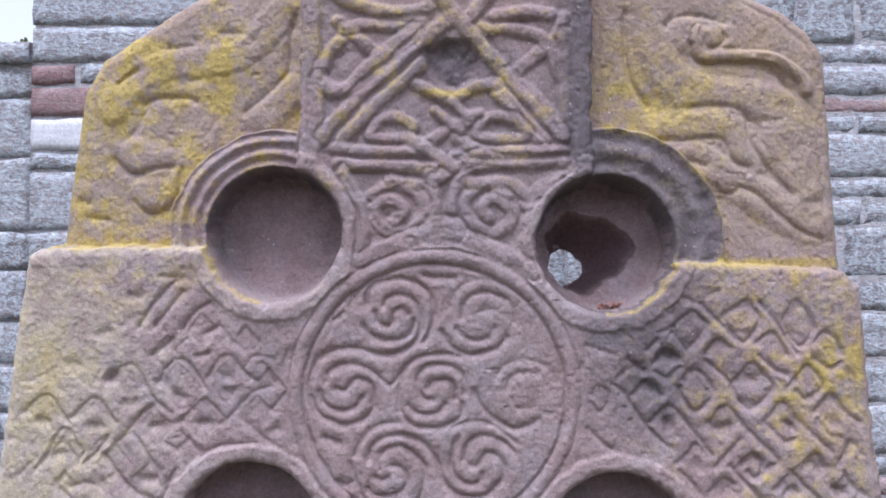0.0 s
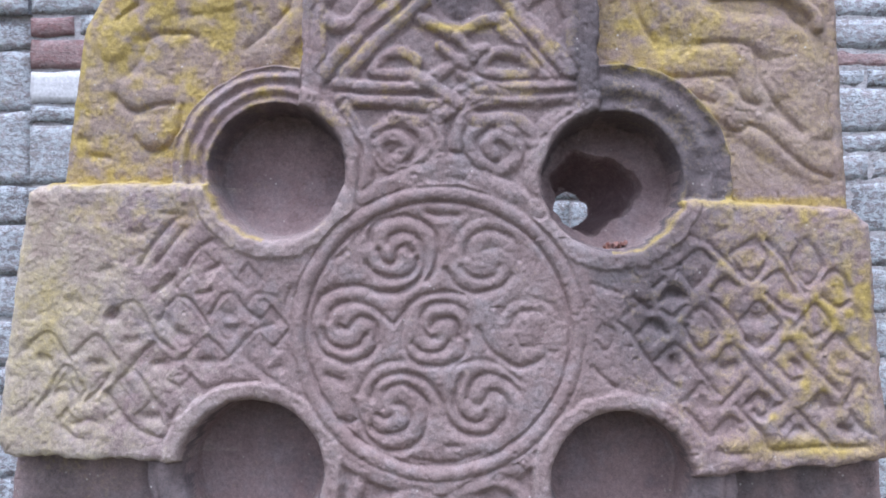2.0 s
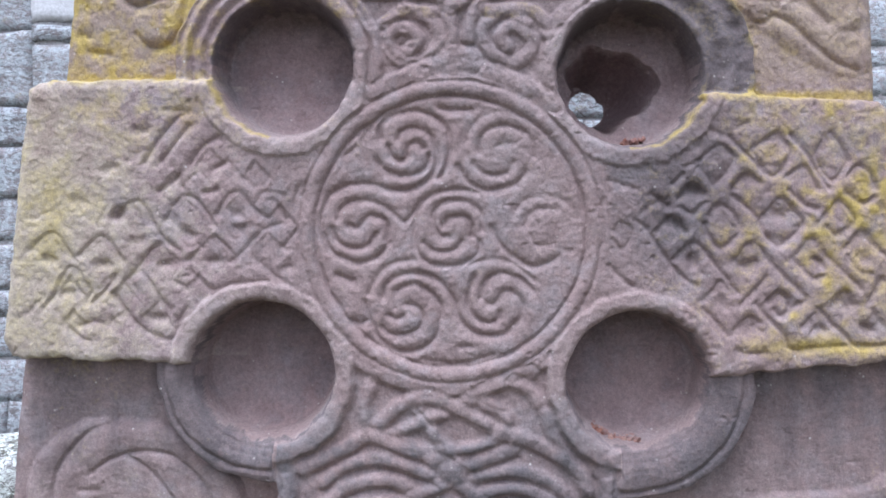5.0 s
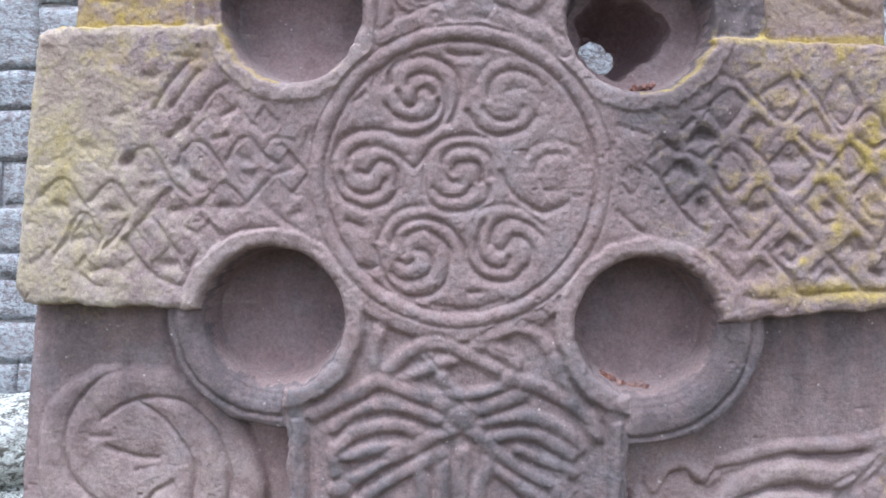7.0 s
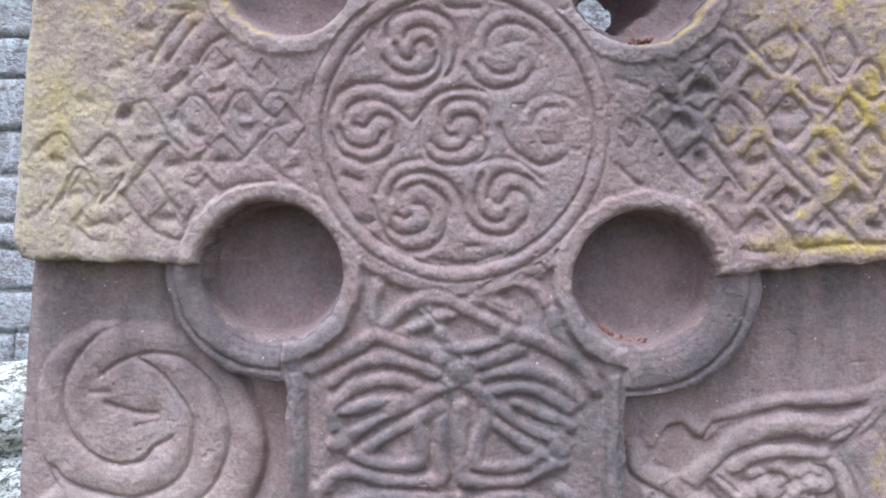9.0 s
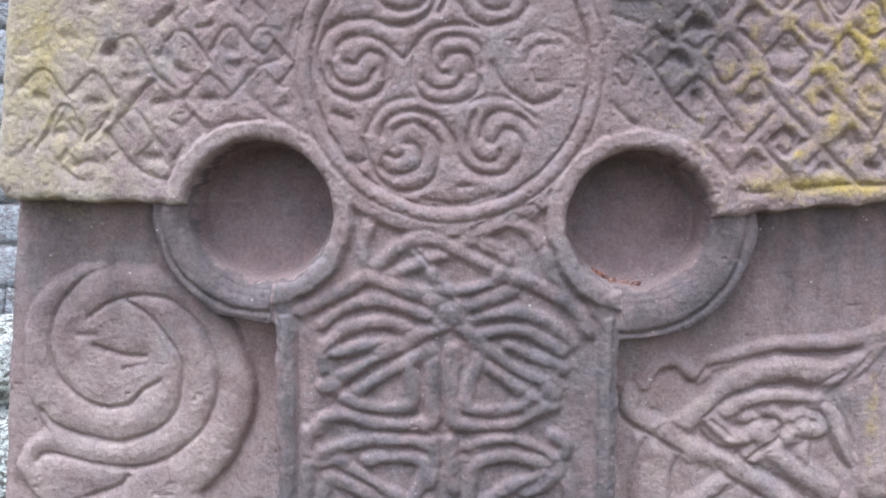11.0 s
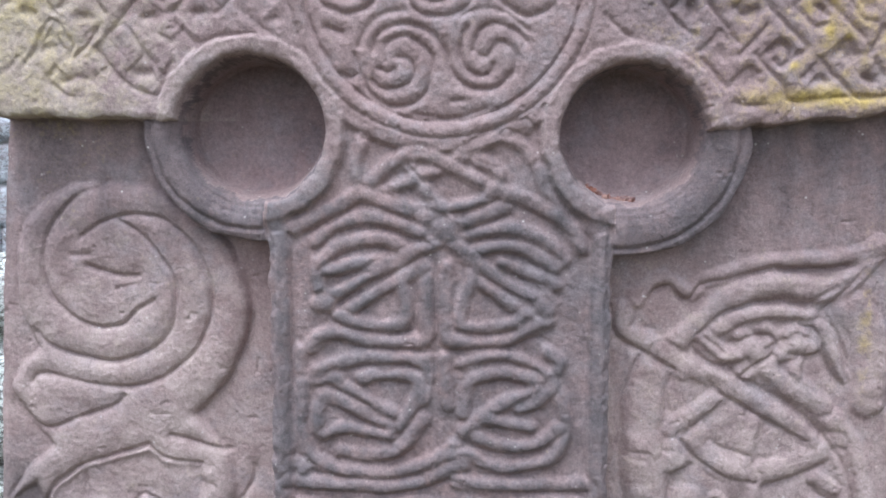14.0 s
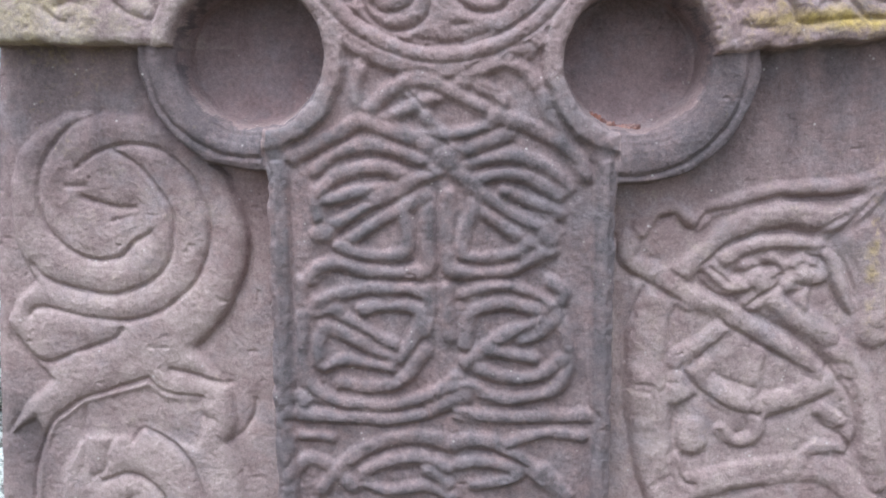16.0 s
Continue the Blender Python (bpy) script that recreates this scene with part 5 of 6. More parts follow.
cut("roundel", [(-0.065, 1.446), (-0.075, 1.441), (-0.084, 1.447)])
cut("roundel", [(-0.060, 1.463), (-0.044, 1.459), (-0.036, 1.445), (-0.042, 1.429), (-0.060, 1.420), (-0.080, 1.420), (-0.094, 1.430)])
cut("roundel", [(-0.117, 1.465), (-0.110, 1.437), (-0.096, 1.413), (-0.076, 1.399), (-0.052, 1.397), (-0.028, 1.405), (-0.016, 1.421), (-0.013, 1.441)])
cut("roundel", [(-0.113, 1.477), (-0.095, 1.508), (-0.072, 1.522), (-0.046, 1.525)], 0.6)
cut("roundel", [(0.045, 1.472), (0.049, 1.489), (0.059, 1.501), (0.074, 1.506), (0.098, 1.501), (0.115, 1.484)])
cut("roundel", [(0.046, 1.473), (0.055, 1.464), (0.064, 1.465), (0.075, 1.479), (0.083, 1.483), (0.094, 1.477), (0.103, 1.464), (0.101, 1.446)], 0.85)
cut("roundel", [(0.071, 1.453), (0.068, 1.442), (0.055, 1.438), (0.039, 1.443), (0.030, 1.457), (0.027, 1.477), (0.036, 1.500)], 0.9)
cut("roundel", [(0.028, 1.517), (0.055, 1.527), (0.086, 1.522), (0.118, 1.498)], 0.5)
cut("roundel", [(-0.157, 1.503), (-0.135, 1.495)])
cut("roundel", [(-0.135, 1.439), (-0.123, 1.434), (-0.116, 1.440)])
cut("roundel", [(-0.165, 1.474), (-0.150, 1.457)], 0.6)
cut("roundel", [(-0.034, 1.386), (-0.008, 1.381), (0.016, 1.379), (0.063, 1.393)], 0.8)
cut("roundel", [(-0.144, 1.670), (-0.130, 1.681)], 0.6)
cut("roundel", [(0.016, 1.402), (0.031, 1.404)], 0.5)
cut("roundel", [(0.179, 1.610), (0.187, 1.575)], 0.3)
carve("roundel", step(0.190, 0.184, hub) * (1 - 0.30 * step(0.05, 0.16, XW + 0.5 * (ZW - 1.58))), 0.0086, 0.0032, 0.0075)

# sunk hollows, one of them broken through
for k, (cx, cz, r) in enumerate(HOLLOWS):
    d = round_at(cx, cz, r)
    sink = step(0.001, -0.0045 - (0.009 if k > 1 else 0.005) * step(0.2 * r, -0.7 * r, Z0 - cz), d)
    floor = SUNK + 0.003 * lattice_noise(X0, Z0, 0.08, 20 + k) + 0.020 * (Z0 - cz) / r - 0.006 * step(-0.030, -0.006, d) * step(0.0, -0.5 * r, Z0 - cz)
    D = np.where(d < 0.004, D * (1 - sink) + floor * sink, D)
    mark("hollow_%d" % k, d < -0.001)
bx = X0 + 0.005 * lattice_noise(X0, Z0, 0.03, 31) + 0.002 * lattice_noise(X0, Z0, 0.010, 33)
bz = Z0 + 0.005 * lattice_noise(X0, Z0, 0.03, 32) + 0.002 * lattice_noise(X0, Z0, 0.010, 34)
for k in range(20):
    f = k / 19
    cx, cz, r = 0.236 - 0.024 * f, 1.776 - 0.021 * f, 0.058 - 0.026 * f ** 0.7
    ang = np.arctan2(bz - cz, bx - cx)
    d = np.hypot((bx - cx) / 1.1, bz - cz) - r * (1 + 0.10 * np.sin(3 * ang + 1) + 0.04 * np.sin(7 * ang))
    D = np.where(d < 0, np.maximum(D, SUNK + 0.020 + 0.088 * f ** 0.6), D)
pierced = np.hypot(bx - 0.211, (bz - 1.754) * 1.1) - 0.032
D = np.where(pierced < 0.002, BACK, D)

# weathering of the whole face, and the rounded slab edge
D = blurred(D)
rough = 1 - 0.35 * (Z0 < 1.35)
D += rough * (0.0007 * lattice_noise(X0, Z0, 0.012, 40) + 0.0007 * lattice_noise(X0, Z0, 0.006, 41)) + 0.0012 * lattice_noise(X0, Z0, 0.03, 42)
pits = lattice_noise(X0, Z0, 0.009, 43) * lattice_noise(X0, Z0, 0.05, 44)
D += 0.0018 * step(0.40, 0.7, pits)
e = np.clip(outline, 0, 0.022) / 0.022
D += 0.020 * (1 - np.sqrt(1 - (1 - e) ** 2))
D = np.where(outline < 0.001, BACK, D)

# where lichen and algae grow, with darker tones and painted shade
blot = lambda cx, cz, rx, rz: np.exp(-(((X0 - cx) / rx) ** 2 + ((Z0 - cz) / rz) ** 2))
patch = np.clip(0.5 + 0.38 * lattice_noise(X0, Z0, 0.06, 50) + 0.35 * lattice_noise(X0, Z0, 0.022, 51) + 0.30 * lattice_noise(X0, Z0, 0.009, 52), 0, 1.2)
yellow = 1.25 * blot(-0.40, 2.05, 0.17, 0.07) * patch + 0.75 * step(1.78, 1.8, Z0) * (X0 < -0.2) * patch ** 2 + 0.7 * blot(-0.42, 1.93, 0.08, 0.04) * patch + 0.9 * blot(-0.52, 1.84, 0.07, 0.06) * patch + 0.9 * blot(0.31, 1.99, 0.10, 0.14) * patch * (cross < 0)
yellow += 1.15 * blot(-0.46, 1.783, 0.17, 0.008) * (0.55 + 0.6 * patch) + 1.15 * blot(0.48, 1.756, 0.17, 0.009) * (0.55 + 0.6 * patch)
yellow += 0.58 * blot(-0.57, 1.60, 0.14, 0.24) * patch + 0.55 * blot(-0.40, 1.74, 0.20, 0.05) * patch
yellow += 1.15 * blot(0.56, 1.58, 0.20, 0.22) * patch * (0.75 + 0.6 * lattice_noise(X0, Z0, 0.012, 53)) * (arm_r > 0) * (0.35 + 0.65 * step(0.006, 0.0, D)) + 0.8 * blot(0.52, 1.405, 0.10, 0.012) + 0.9 * blot(0.612, 1.09, 0.010, 0.12) * patch
yellow += 0.9 * step(0.012, 0.0, np.abs(round_at(0.253, 1.784, 0.178))) * (Z0 > 1.76) * (X0 > 0.23) * patch + 0.9 * step(0.006, 0.0, np.abs(bowl - 0.003)) * ((Z0 < 1.785) & (Z0 > 1.675) & (np.abs(X0) > 0.25)) * (0.3 + 0.8 * patch)
yellow += 0.6 * blot(-0.10, 2.08, 0.10, 0.05) * patch * (D < 0.004) + 0.9 * blot(0.026, 2.003, 0.05, 0.007) + 0.5 * (np.abs(X0 + 0.10 - (Z0 - 2.0)) < 0.03) * (upper > 0.03) * (Z0 > 1.92) * patch * (D < 0.003) + 0.5 * blot(-0.36, 1.90, 0.05, 0.06) * patch
yellow += 0.5 * blot(0.47, 1.95, 0.16, 0.18) * patch * (cross < 0) + 0.55 * (upper > 0.03) * (cross > 0) * (Z0 > 1.86) * patch ** 2 * (D < 0.004)
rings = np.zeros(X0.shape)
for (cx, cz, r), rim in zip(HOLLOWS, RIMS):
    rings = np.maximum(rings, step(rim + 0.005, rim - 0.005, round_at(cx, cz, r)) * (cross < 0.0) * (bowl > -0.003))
# ring arcs toned darker, most of all the upper right one
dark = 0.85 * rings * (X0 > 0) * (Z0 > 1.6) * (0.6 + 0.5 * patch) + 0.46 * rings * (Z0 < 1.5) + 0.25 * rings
# darker inner right arm, upper arm and pit of the lost boss
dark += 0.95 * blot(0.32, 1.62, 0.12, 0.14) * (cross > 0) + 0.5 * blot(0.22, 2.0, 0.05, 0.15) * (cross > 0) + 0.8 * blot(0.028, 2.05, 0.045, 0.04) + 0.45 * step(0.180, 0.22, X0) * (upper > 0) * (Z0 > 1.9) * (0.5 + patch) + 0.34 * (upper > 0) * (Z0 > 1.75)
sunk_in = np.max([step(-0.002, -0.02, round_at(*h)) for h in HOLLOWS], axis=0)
# red-brown floors of the hollows, deepened by painted recess shade, also in dark below
rust_and_shade = np.where(Z0 < 1.5, 0.42, 0.50) * sunk_in * (0.7 + 0.5 * patch)
# upper hollow rims: algae plus painted edge shadow; then shaft algae and darker patches
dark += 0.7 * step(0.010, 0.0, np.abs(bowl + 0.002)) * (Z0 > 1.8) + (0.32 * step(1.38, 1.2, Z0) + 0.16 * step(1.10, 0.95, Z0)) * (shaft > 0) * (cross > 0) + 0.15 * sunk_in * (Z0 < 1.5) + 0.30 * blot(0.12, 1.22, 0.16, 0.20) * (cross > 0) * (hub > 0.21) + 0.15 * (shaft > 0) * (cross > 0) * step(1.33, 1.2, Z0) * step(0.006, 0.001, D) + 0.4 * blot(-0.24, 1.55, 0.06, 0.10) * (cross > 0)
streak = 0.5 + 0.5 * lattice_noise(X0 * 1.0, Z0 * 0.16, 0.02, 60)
# streaky stains under the arms, with the arms' shadow painted in; stain low on the left
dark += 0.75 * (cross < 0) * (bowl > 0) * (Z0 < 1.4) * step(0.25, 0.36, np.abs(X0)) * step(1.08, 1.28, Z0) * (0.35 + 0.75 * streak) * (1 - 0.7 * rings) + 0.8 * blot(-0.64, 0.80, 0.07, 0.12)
pale = 0.5 * blot(-0.50, 1.60, 0.24, 0.30) * (arm_l > 0) * (0.65 + 0.5 * patch) + 0.35 * blot(-0.48, 1.96, 0.12, 0.2) + 0.5 * step(0.022, 0.0, arm_l) * (arm_l > 0) * (XW < -0.3) + 0.35 * blot(0.5, 1.95, 0.14, 0.2) + 0.3 * blot(0.55, 1.45, 0.1, 0.1)
pale += 0.7 * blot(0.244, 0.97, 0.008, 0.05) + 0.35 * (bowl > 0) * (bowl < 0.03) * (cross > 0) + 0.25 * (shaft > 0) * (shaft < 0.03) * (Z0 < 1.2)

tan = 0.56 * step(1.74, 1.80, Z0) * (cross < 0) * (rings < 0.5) + 0.62 * blot(-0.60, 1.60, 0.17, 0.30) * (arm_l > 0) + 0.45 * blot(0.60, 1.55, 0.12, 0.20) * (arm_r > 0) + 0.12 * (cross < 0) * (Z0 < 1.3) * (rings < 0.5) * blot(0.45, 0.95, 0.3, 0.3)
tan += 0.10 * blot(-0.45, 1.1, 0.15, 0.15) * (cross < 0) + 0.4 * blot(0.0, 2.12, 0.18, 0.06) * (cross > 0)

raised = (cross < 0) * (Z0 < 1.30) * (rings < 0.5) * step(GROUND - 0.003, GROUND - 0.010, D)
pale += 0.55 * (cross < 0) * (rings < 0.5) * step(1.25, 1.05, Z0) * (0.5 + 0.6 * patch) + 0.25 * raised * (0.6 + 0.5 * patch)
tan += 0.05 * raised
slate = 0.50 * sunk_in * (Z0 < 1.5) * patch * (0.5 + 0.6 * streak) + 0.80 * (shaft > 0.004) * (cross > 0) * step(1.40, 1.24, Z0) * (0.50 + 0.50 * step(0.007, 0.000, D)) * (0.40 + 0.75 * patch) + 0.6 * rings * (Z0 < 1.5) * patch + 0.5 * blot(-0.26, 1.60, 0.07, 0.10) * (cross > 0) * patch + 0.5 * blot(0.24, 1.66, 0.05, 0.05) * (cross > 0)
rust_and_shade += 0.22 * (shaft > 0.028) * (cross > 0) * step(1.34, 1.24, Z0) * step(0.003, 0.008, D)
bleach = (0.95 * blot(-0.62, 1.58, 0.22, 0.30) * (arm_l > 0) + 0.35 * blot(0.58, 1.70, 0.14, 0.05) * (arm_r > 0) + 0.30 * step(0.020, 0.0, arm_l) * (arm_l > 0) * (XW < -0.3)) * (0.6 + 0.5 * patch)
open_face = step(-0.006, 0.002, bowl)
tan *= open_face
pale *= open_face
yellow *= open_face * np.where(rings > 0.5, np.where(np.abs(round_at(0.253, 1.784, 0.176)) < 0.012, 1, 0.3), 1)
yellow += 0.6 * rings * (X0 < -0.2) * (Z0 > 1.78) * patch ** 2 * step(0.024, 0.016, D)
# the gloom of the broken hole's depth, painted in as the darkest red-brown
rust_and_shade = np.maximum(rust_and_shade, step(SUNK + 0.006, SUNK + 0.03, D) * (bowl < -0.01))


def largest_only(name):
    """Gives stray specks of a part to the part beside them."""
    me_, todo, best = PARTS[name], part_of == PARTS[name], None
    jj, ii = np.nonzero(todo)
    win = (slice(max(jj.min() - 1, 0), jj.max() + 2), slice(max(ii.min() - 1, 0), ii.max() + 2))
    left, tries = todo[win].copy(), 0
    while left.any() and tries < 60:
        grown, size = np.zeros_like(left), 0
        at_ = np.argwhere(left)[len(np.argwhere(left)) // 2]
        grown[tuple(at_)] = True
        while grown.sum() != size:
            size = grown.sum()
            for _ in range(8):
                g = grown.copy()
                g[1:] |= grown[:-1]
                g[:-1] |= grown[1:]
                g[:, 1:] |= grown[:, :-1]
                g[:, :-1] |= grown[:, 1:]
                grown = g & left
        left &= ~grown
        tries += 1
        if best is None or grown.sum() > best.sum():
            best = grown
    stray = todo[win] & ~best
    for _ in range(80):
        if not stray.any():
            break
        for shift, ax in ((1, 0), (-1, 0), (1, 1), (-1, 1)):
            near = np.roll(part_of[win], shift, ax)
            take = stray & ((near != me_) | np.roll(best, shift, ax))
            part_of[win] = np.where(take, near, part_of[win])
            stray &= ~take


for name in ("ring_arc_0", "ring_arc_1", "ring_arc_2", "ring_arc_3", "hollow_0", "hollow_1", "hollow_2", "hollow_3", "upper_arm"):
    largest_only(name)

# meshes, part by part, on shared normals
dzdx = np.gradient(D, gx, axis=1)
dzdz = np.gradient(D, gz, axis=0)
NRM = np.stack([dzdx, -np.ones_like(D), dzdz], -1)
NRM /= np.linalg.norm(NRM, axis=-1, keepdims=True)
rows_n, cols_n = D.shape
cell_ok = (np.maximum(np.maximum(outline[:-1, :-1], outline[1:, :-1]), np.maximum(outline[:-1, 1:], outline[1:, 1:])) > 0) & (np.minimum(np.minimum(pierced[:-1, :-1], pierced[1:, :-1]), np.minimum(pierced[:-1, 1:], pierced[1:, 1:])) > -0.0005)
cell_part = part_of[:-1, :-1]
cross_slab = tagged(new("carved_cross_stone"), "weathered red sandstone slab with a carved ringed cross and yellow lichen", "carved stone")


def face_part(name, ids, parent, label=""):
    sel = cell_ok & np.isin(cell_part, ids)
    j, i = np.nonzero(sel)
    a = j * cols_n + i
    quads = np.stack([a, a + 1, a + cols_n + 1, a + cols_n], 1)
    used, quads = np.unique(quads, return_inverse=True)
    quads = quads.reshape(-1, 4)
    co = np.stack([X0.ravel()[used], D.ravel()[used], Z0.ravel()[used]], 1)
    me = bpy.data.meshes.new(name)
    me.vertices.add(len(used))
    me.vertices.foreach_set("co", co.astype(np.float32).ravel())
    me.loops.add(quads.size)
    me.loops.foreach_set("vertex_index", quads.astype(np.int32).ravel())
    me.polygons.add(len(quads))
    me.polygons.foreach_set("loop_start", np.arange(0, quads.size, 4, dtype=np.int32))
    me.update(calc_edges=True)
    me.shade_smooth()
    for key, f in (("yellow", yellow), ("dark", dark), ("pale", pale), ("tan", tan), ("rust_and_shade", rust_and_shade), ("slate", slate), ("bleach", bleach)):
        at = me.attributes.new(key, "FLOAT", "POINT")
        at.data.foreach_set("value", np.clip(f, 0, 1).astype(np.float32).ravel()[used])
    me.normals_split_custom_set_from_vertices(NRM.reshape(-1, 3)[used])
    me.materials.append(SANDSTONE)
    ob = new(name, me)
    ob.parent = parent
    return tagged(ob, label)


def pid(*names):
    return [PARTS[n] for n in names]


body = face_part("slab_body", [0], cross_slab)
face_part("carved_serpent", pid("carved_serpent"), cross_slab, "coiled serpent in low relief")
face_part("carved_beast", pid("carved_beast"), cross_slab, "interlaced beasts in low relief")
face_part("carved_creature", pid("carved_creature"), cross_slab, "worn curling creature under yellow lichen")
face_part("carved_creature", pid("carved_creature_b"), cross_slab, "worn long-limbed creature in low relief")
for k in range(4):
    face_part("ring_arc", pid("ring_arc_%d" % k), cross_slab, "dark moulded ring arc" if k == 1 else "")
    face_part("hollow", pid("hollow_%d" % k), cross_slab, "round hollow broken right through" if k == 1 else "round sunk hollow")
up = face_part("upper_arm", pid("upper_arm"), cross_slab)
face_part("interlace_panel", pid("interlace_a"), up, "interlace round a lost boss")
sh = face_part("cross_shaft", pid("cross_shaft"), cross_slab)
for k in "bcd":
    face_part("interlace_panel", pid("interlace_" + k), sh)
for k, words in (("a", "worn diagonal knotwork with small pits"), ("b", "crisp diagonal key pattern with yellow lichen")):
    arm = face_part("cross_arm", pid("cross_arm_" + k), cross_slab)
    face_part("key_panel", pid("key_panel_" + k), arm, words)
hubpart = face_part("roundel", pid("roundel"), cross_slab, "round field of linked spirals")
for k in range(len(SPIRALS)):
    face_part("spiral", pid("spiral_%d" % k), hubpart)

# back of the slab
bm = bmesh.new()
back = [(-0.72, -0.06), (-0.696, 0.6), (-0.66, 1.08), (-0.64, 1.38), (-0.597, 1.77), (-0.536, 2.02), (-0.508, 2.066), (-0.30, 2.20), (0.0, 2.36), (0.40, 2.20), (0.563, 2.112), (0.592, 2.07), (0.62, 1.72), (0.646, 1.39), (0.67, 0.8), (0.69, -0.06)]
ring_v = [bm.verts.new((x, BACK + 0.001, z)) for x, z in back]
hole_v = [bm.verts.new((0.211 + 0.035 * math.cos(a), BACK + 0.001, 1.754 + 0.034 * math.sin(a))) for a in np.linspace(0, 2 * math.pi, 24, endpoint=False)]
edges = [bm.edges.new((v[k], v[(k + 1) % len(v)])) for v in (ring_v, hole_v) for k in range(len(v))]
bmesh.ops.triangle_fill(bm, edges=edges, use_beauty=True)
part("slab_back", bm, SANDSTONE, cross_slab)

# ---- ground ----
bm = bmesh.new()
bmesh.ops.create_grid(bm, x_segments=8, y_segments=8, size=600)
tagged(part("ground", bm, GRASS), "short worn churchyard grass with bare earth", "ground", kind="structure")


# ---- church wall behind ----
def stone_mesh(w, h, dep, seed, rough=0.0045):
    """A roughly squared stone, its face swollen and chipped. Origin at its lower front corner."""
    rnd = random.Random(seed)
    bm = bmesh.new()
    nx, nz = max(3, int(w / 0.025)), max(3, int(h / 0.016))
    grid = {}
    for j in range(nz + 1):
        for i in range(nx + 1):
            x, z = w * i / nx, h * j / nz
            rim_ = min(x, w - x, z, h - z)
            p = Vector((x * 9 + seed, z * 15, seed * 0.7))
            y = 0.0045 * max(0, 1 - rim_ / 0.010) + rough * (0.55 * noise.noise(p) + 0.35 * noise.noise(p * 2.7)) + rnd.uniform(-1, 1) * 0.0015
            edge = 0.008 * noise.noise(Vector((x * 14, z * 14, seed)))
            grid[i, j] = bm.verts.new((x + (edge if i in (0, nx) else 0), y, z + (edge if j in (0, nz) else 0)))
    for j in range(nz):
        for i in range(nx):
            bm.faces.new((grid[i, j], grid[i + 1, j], grid[i + 1, j + 1], grid[i, j + 1])).smooth = True
    loop = [grid[i, 0] for i in range(nx + 1)] + [grid[nx, j] for j in range(1, nz + 1)] + [grid[i, nz] for i in range(nx - 1, -1, -1)] + [grid[0, j] for j in range(nz - 1, 0, -1)]
    far = [bm.verts.new((v.co.x, dep, v.co.z)) for v in loop]
    for k in range(len(loop)):
        q = (k + 1) % len(loop)
        bm.faces.new((loop[q], loop[k], far[k], far[q]))
    return bm


def boxed(x0, x1, y0, y1, z0, z1):
    bm = bmesh.new()
    bmesh.ops.create_cube(bm, size=1)
    for v in bm.verts:
        v.co = ((x0 + x1) / 2 + v.co.x * (x1 - x0), (y0 + y1) / 2 + v.co.y * (y1 - y0), (z0 + z1) / 2 + v.co.z * (z1 - z0))
    return bm


WY = 1.05
church = tagged(part("wall_church", boxed(-1.09, 4.0, WY + 0.0045, WY + 0.7, -0.1, 4.6), MORTAR), "tall rubble church wall with red and pale quoins", "wall", kind="structure")
low = tagged(part("wall_low", boxed(-5.0, -1.09, WY + 0.038, WY + 0.6, -0.1, 2.33), MORTAR), "lower lichened rubble wall with a mossy top", "wall", kind="structure")


def lay(x0, x1, z0, z1, y, parent, seed, wide, thin, red=0.07):
    rnd = random.Random(seed)
    z, n_ = z0, 0
    while z < z1 - 0.03:
        h = min(rnd.choice(thin) * rnd.uniform(0.85, 1.15), z1 - z)
        x = x0
        while x < x1 - 0.04:
            w = min(rnd.choice(wide) * rnd.uniform(0.8, 1.25), x1 - x)
            if x1 - x - w < 0.08:
                w = x1 - x
            st_ = part("stone", stone_mesh(w - 0.007, h - 0.007, 0.10, seed * 1000 + n_), RED_STONE if rnd.random() < red else WALL_STONE, parent)
            st_.location = (x + 0.0035, y + rnd.uniform(-0.004, 0.002), z + 0.0035)
            n_ += 1
            x += w
        z += h


# quoins of the wall's end
z = 0.395
for k, (h, mat, w) in enumerate([(0.30, WALL_STONE, 0.34), (0.26, WALL_STONE, 0.24), (0.28, WALL_STONE, 0.36), (0.22, WALL_STONE, 0.26), (0.24, WALL_STONE, 0.38), (0.18, WALL_STONE, 0.30), (0.16, WALL_STONE, 0.36), (0.050, WALL_STONE, 0.3), (0.092, PALE_STONE, 0.34), (0.085, RED_STONE, 0.34), (0.06, RED_STONE, 0.12), (0.10, WALL_STONE, 0.40), (0.14, WALL_STONE, 0.46), (0.20, WALL_STONE, 0.30), (0.2, WALL_STONE, 0.40)]):
    q = part("quoin", stone_mesh(w - 0.01, h - 0.01, 0.10, 70 + k), mat, church)
    q.location = (-1.095, WY - 0.004, z)
    z += h
    lay(-1.09 + w, -0.70, z - h, z, WY, church, 500 + k, (0.18, 0.3), (h,))
lay(0.75, 1.75, 0.5, 2.9, WY, church, 3, (0.16, 0.28, 0.42), (0.05, 0.08, 0.13, 0.17))
lay(-1.75, -1.10, 0.3, 2.31, WY + 0.03, low, 4, (0.2, 0.3, 0.4), (0.07, 0.12, 0.18))
lay(-0.68, 0.74, 1.4, 2.1, WY, church, 5, (0.3, 0.42), (0.16, 0.22), 0)

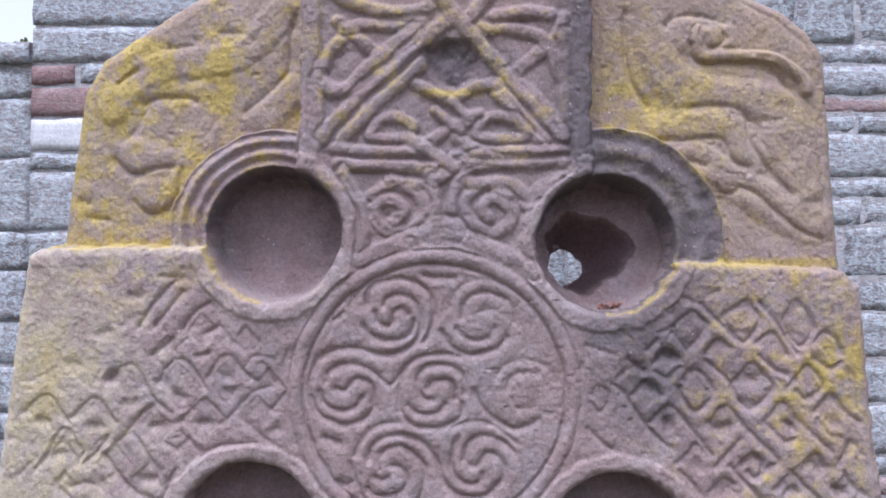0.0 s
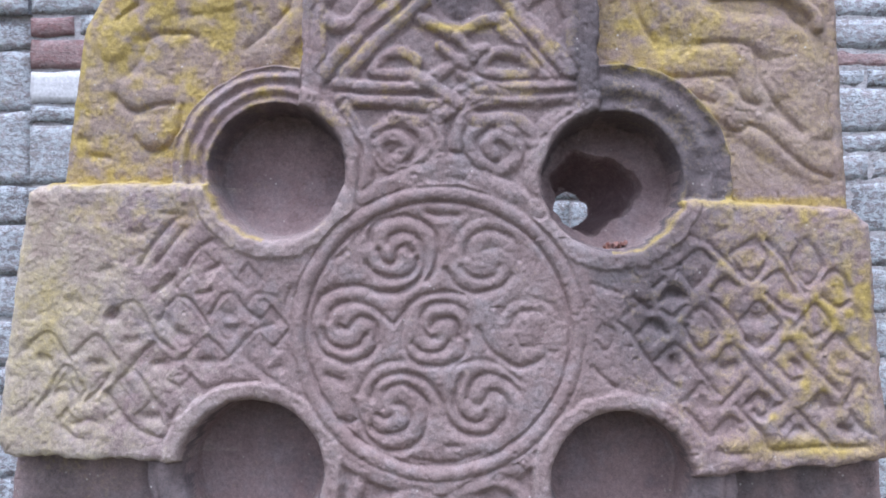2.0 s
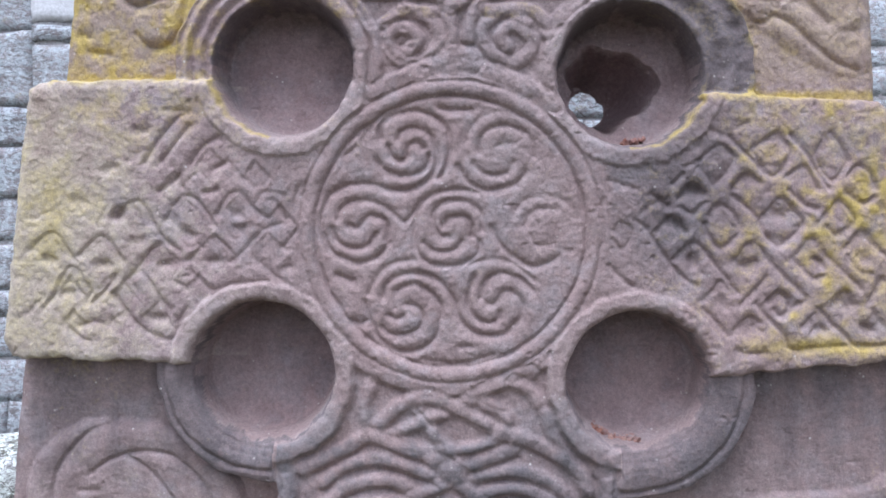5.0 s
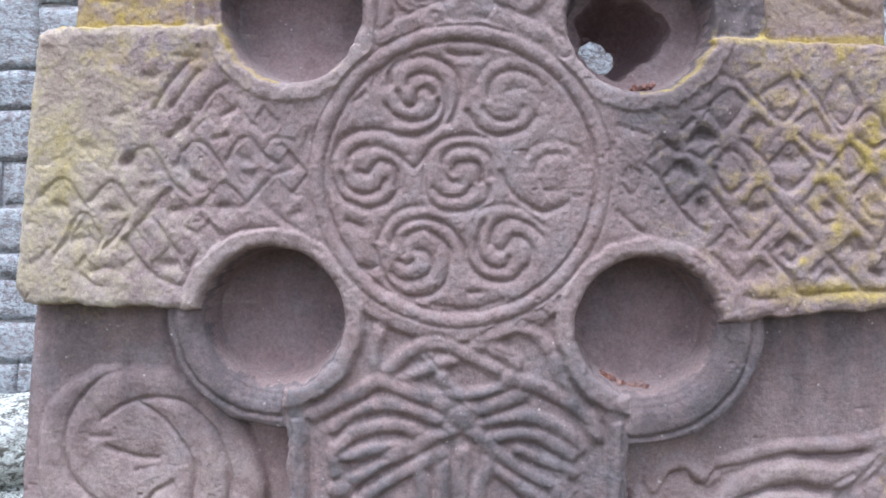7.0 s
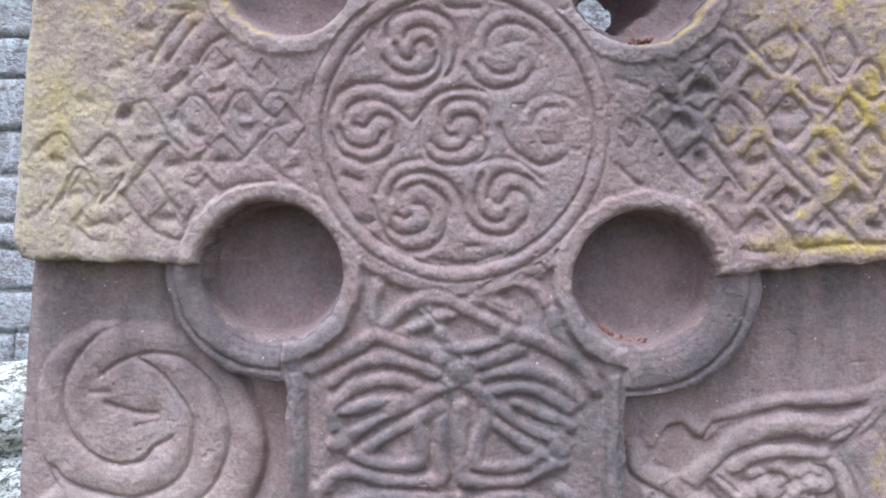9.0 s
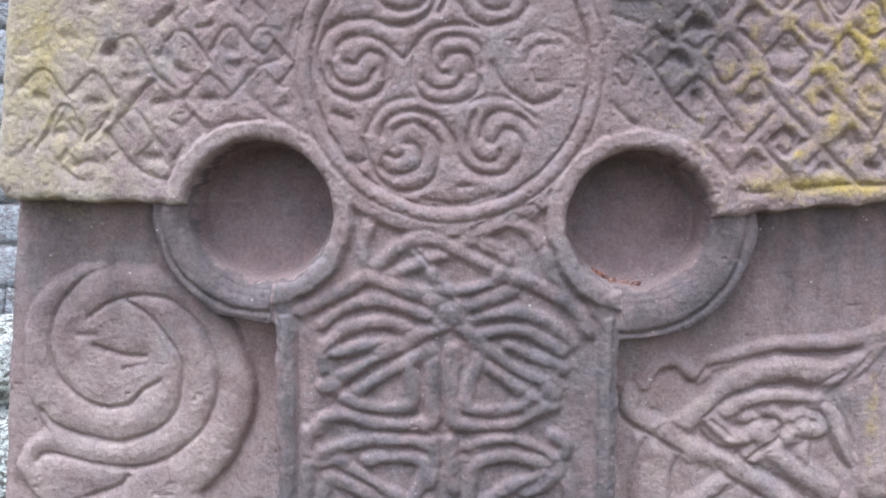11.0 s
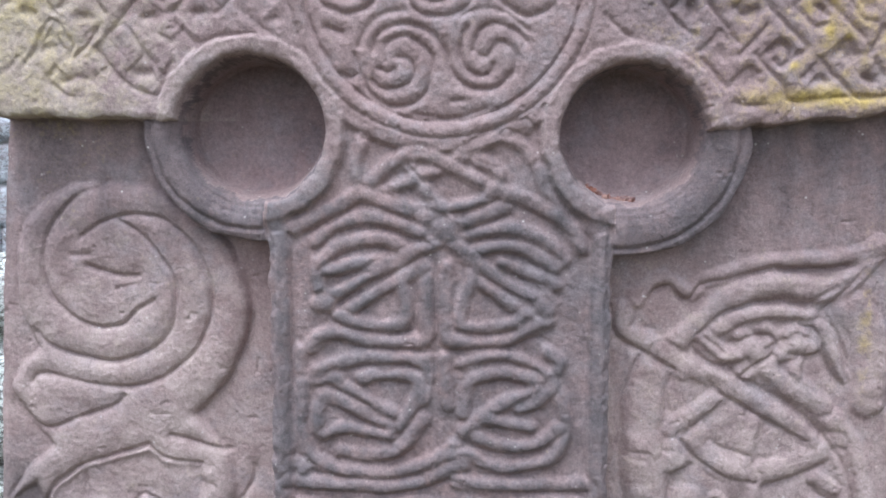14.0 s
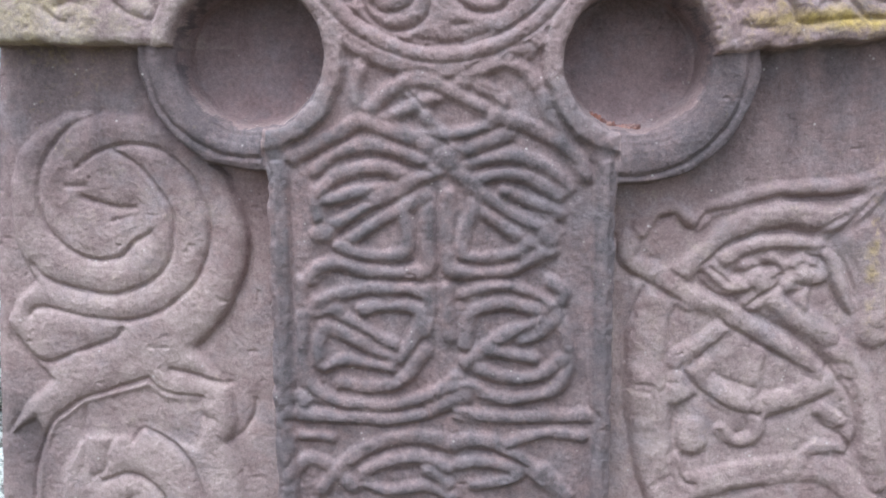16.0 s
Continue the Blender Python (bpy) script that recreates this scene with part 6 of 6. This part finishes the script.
for k in range(6):
    cap = part("coping_stone", stone_mesh(0.30, 0.055, 0.45, 90 + k), WALL_STONE, low)
    cap.location = (-1.41 - 0.31 * k, WY + 0.01, 2.325)
rnd = random.Random(9)
bm = bmesh.new()
for k in range(150):
    c = Vector((rnd.uniform(-1.7, -1.11), WY + rnd.uniform(0.03, 0.2), 2.383))
    m = pose(*c, rnd.uniform(-20, 20), rnd.uniform(-20, 20), rnd.uniform(0, 360))
    bmesh.ops.create_cone(bm, segments=5, radius1=rnd.uniform(0.006, 0.016), radius2=0.003, depth=rnd.uniform(0.010, 0.030), matrix=m)
tagged(part("moss_tuft", bm, MOSS), "green moss tufts on the wall top", "moss", kind="stuff")

# ---- lichened rocks at the foot of the wall ----
def rock(x, y, z, sx, sy, sz, seed):
    bm = bmesh.new()
    bmesh.ops.create_icosphere(bm, subdivisions=4, radius=1)
    for v in bm.verts:
        p = v.co.copy()
        f = 1 + 0.22 * noise.noise(p * 1.6 + Vector((seed, 0, 0))) + 0.07 * noise.noise(p * 5 + Vector((0, seed, 0)))
        b_ = Vector([math.copysign(abs(c) ** 0.7, c) for c in p])
        v.co = (b_.x * sx * f, b_.y * sy * f, b_.z * sz * f)
    for f in bm.faces:
        f.smooth = True
    ob = part("boulder", bm, BOULDER)
    ob.location = (x, y, z)
    return tagged(ob, "grey boulder blotched with white lichen", "boulder", "rocks by the wall")


rock(-1.14, 0.80, 0.30, 0.26, 0.16, 0.33, 3)
rock(-1.12, 0.80, 0.74, 0.22, 0.14, 0.15, 7)
rock(-1.10, 0.82, 0.97, 0.20, 0.13, 0.10, 11)
rock(-1.50, 0.78, 0.30, 0.18, 0.16, 0.32, 15)

# ---- dry litter in two hollows ----
def litter(x0, x1, hollow, y0, count, seed, inset):
    """Bits that lie along the curved lower edge of a hollow."""
    rnd = random.Random(seed)
    cx, cz, r = hollow
    bm = bmesh.new()
    for k in range(count):
        x, up_by = rnd.uniform(x0, x1), rnd.uniform(0.0, 0.005)
        z = cz - math.sqrt((r - inset) ** 2 - (x - cx) ** 2) + up_by
        m = pose(x, y0 + rnd.uniform(-0.014, 0.016), z, rnd.uniform(0, 360), rnd.uniform(40, 140), rnd.uniform(0, 360))
        bmesh.ops.create_cone(bm, cap_ends=True, segments=7, radius1=rnd.uniform(0.002, 0.0045), radius2=0.0018, depth=rnd.uniform(0.003, 0.009), matrix=m)
    return tagged(part("leaf_litter", bm, TWIG), "small reddish dry twigs and bud scales in the hollow", "litter", kind="stuff")


litter(0.206, 0.272, HOLLOWS[3], 0.054, 70, 1, 0.0065)
litter(0.246, 0.276, HOLLOWS[1], 0.050, 40, 2, 0.006)
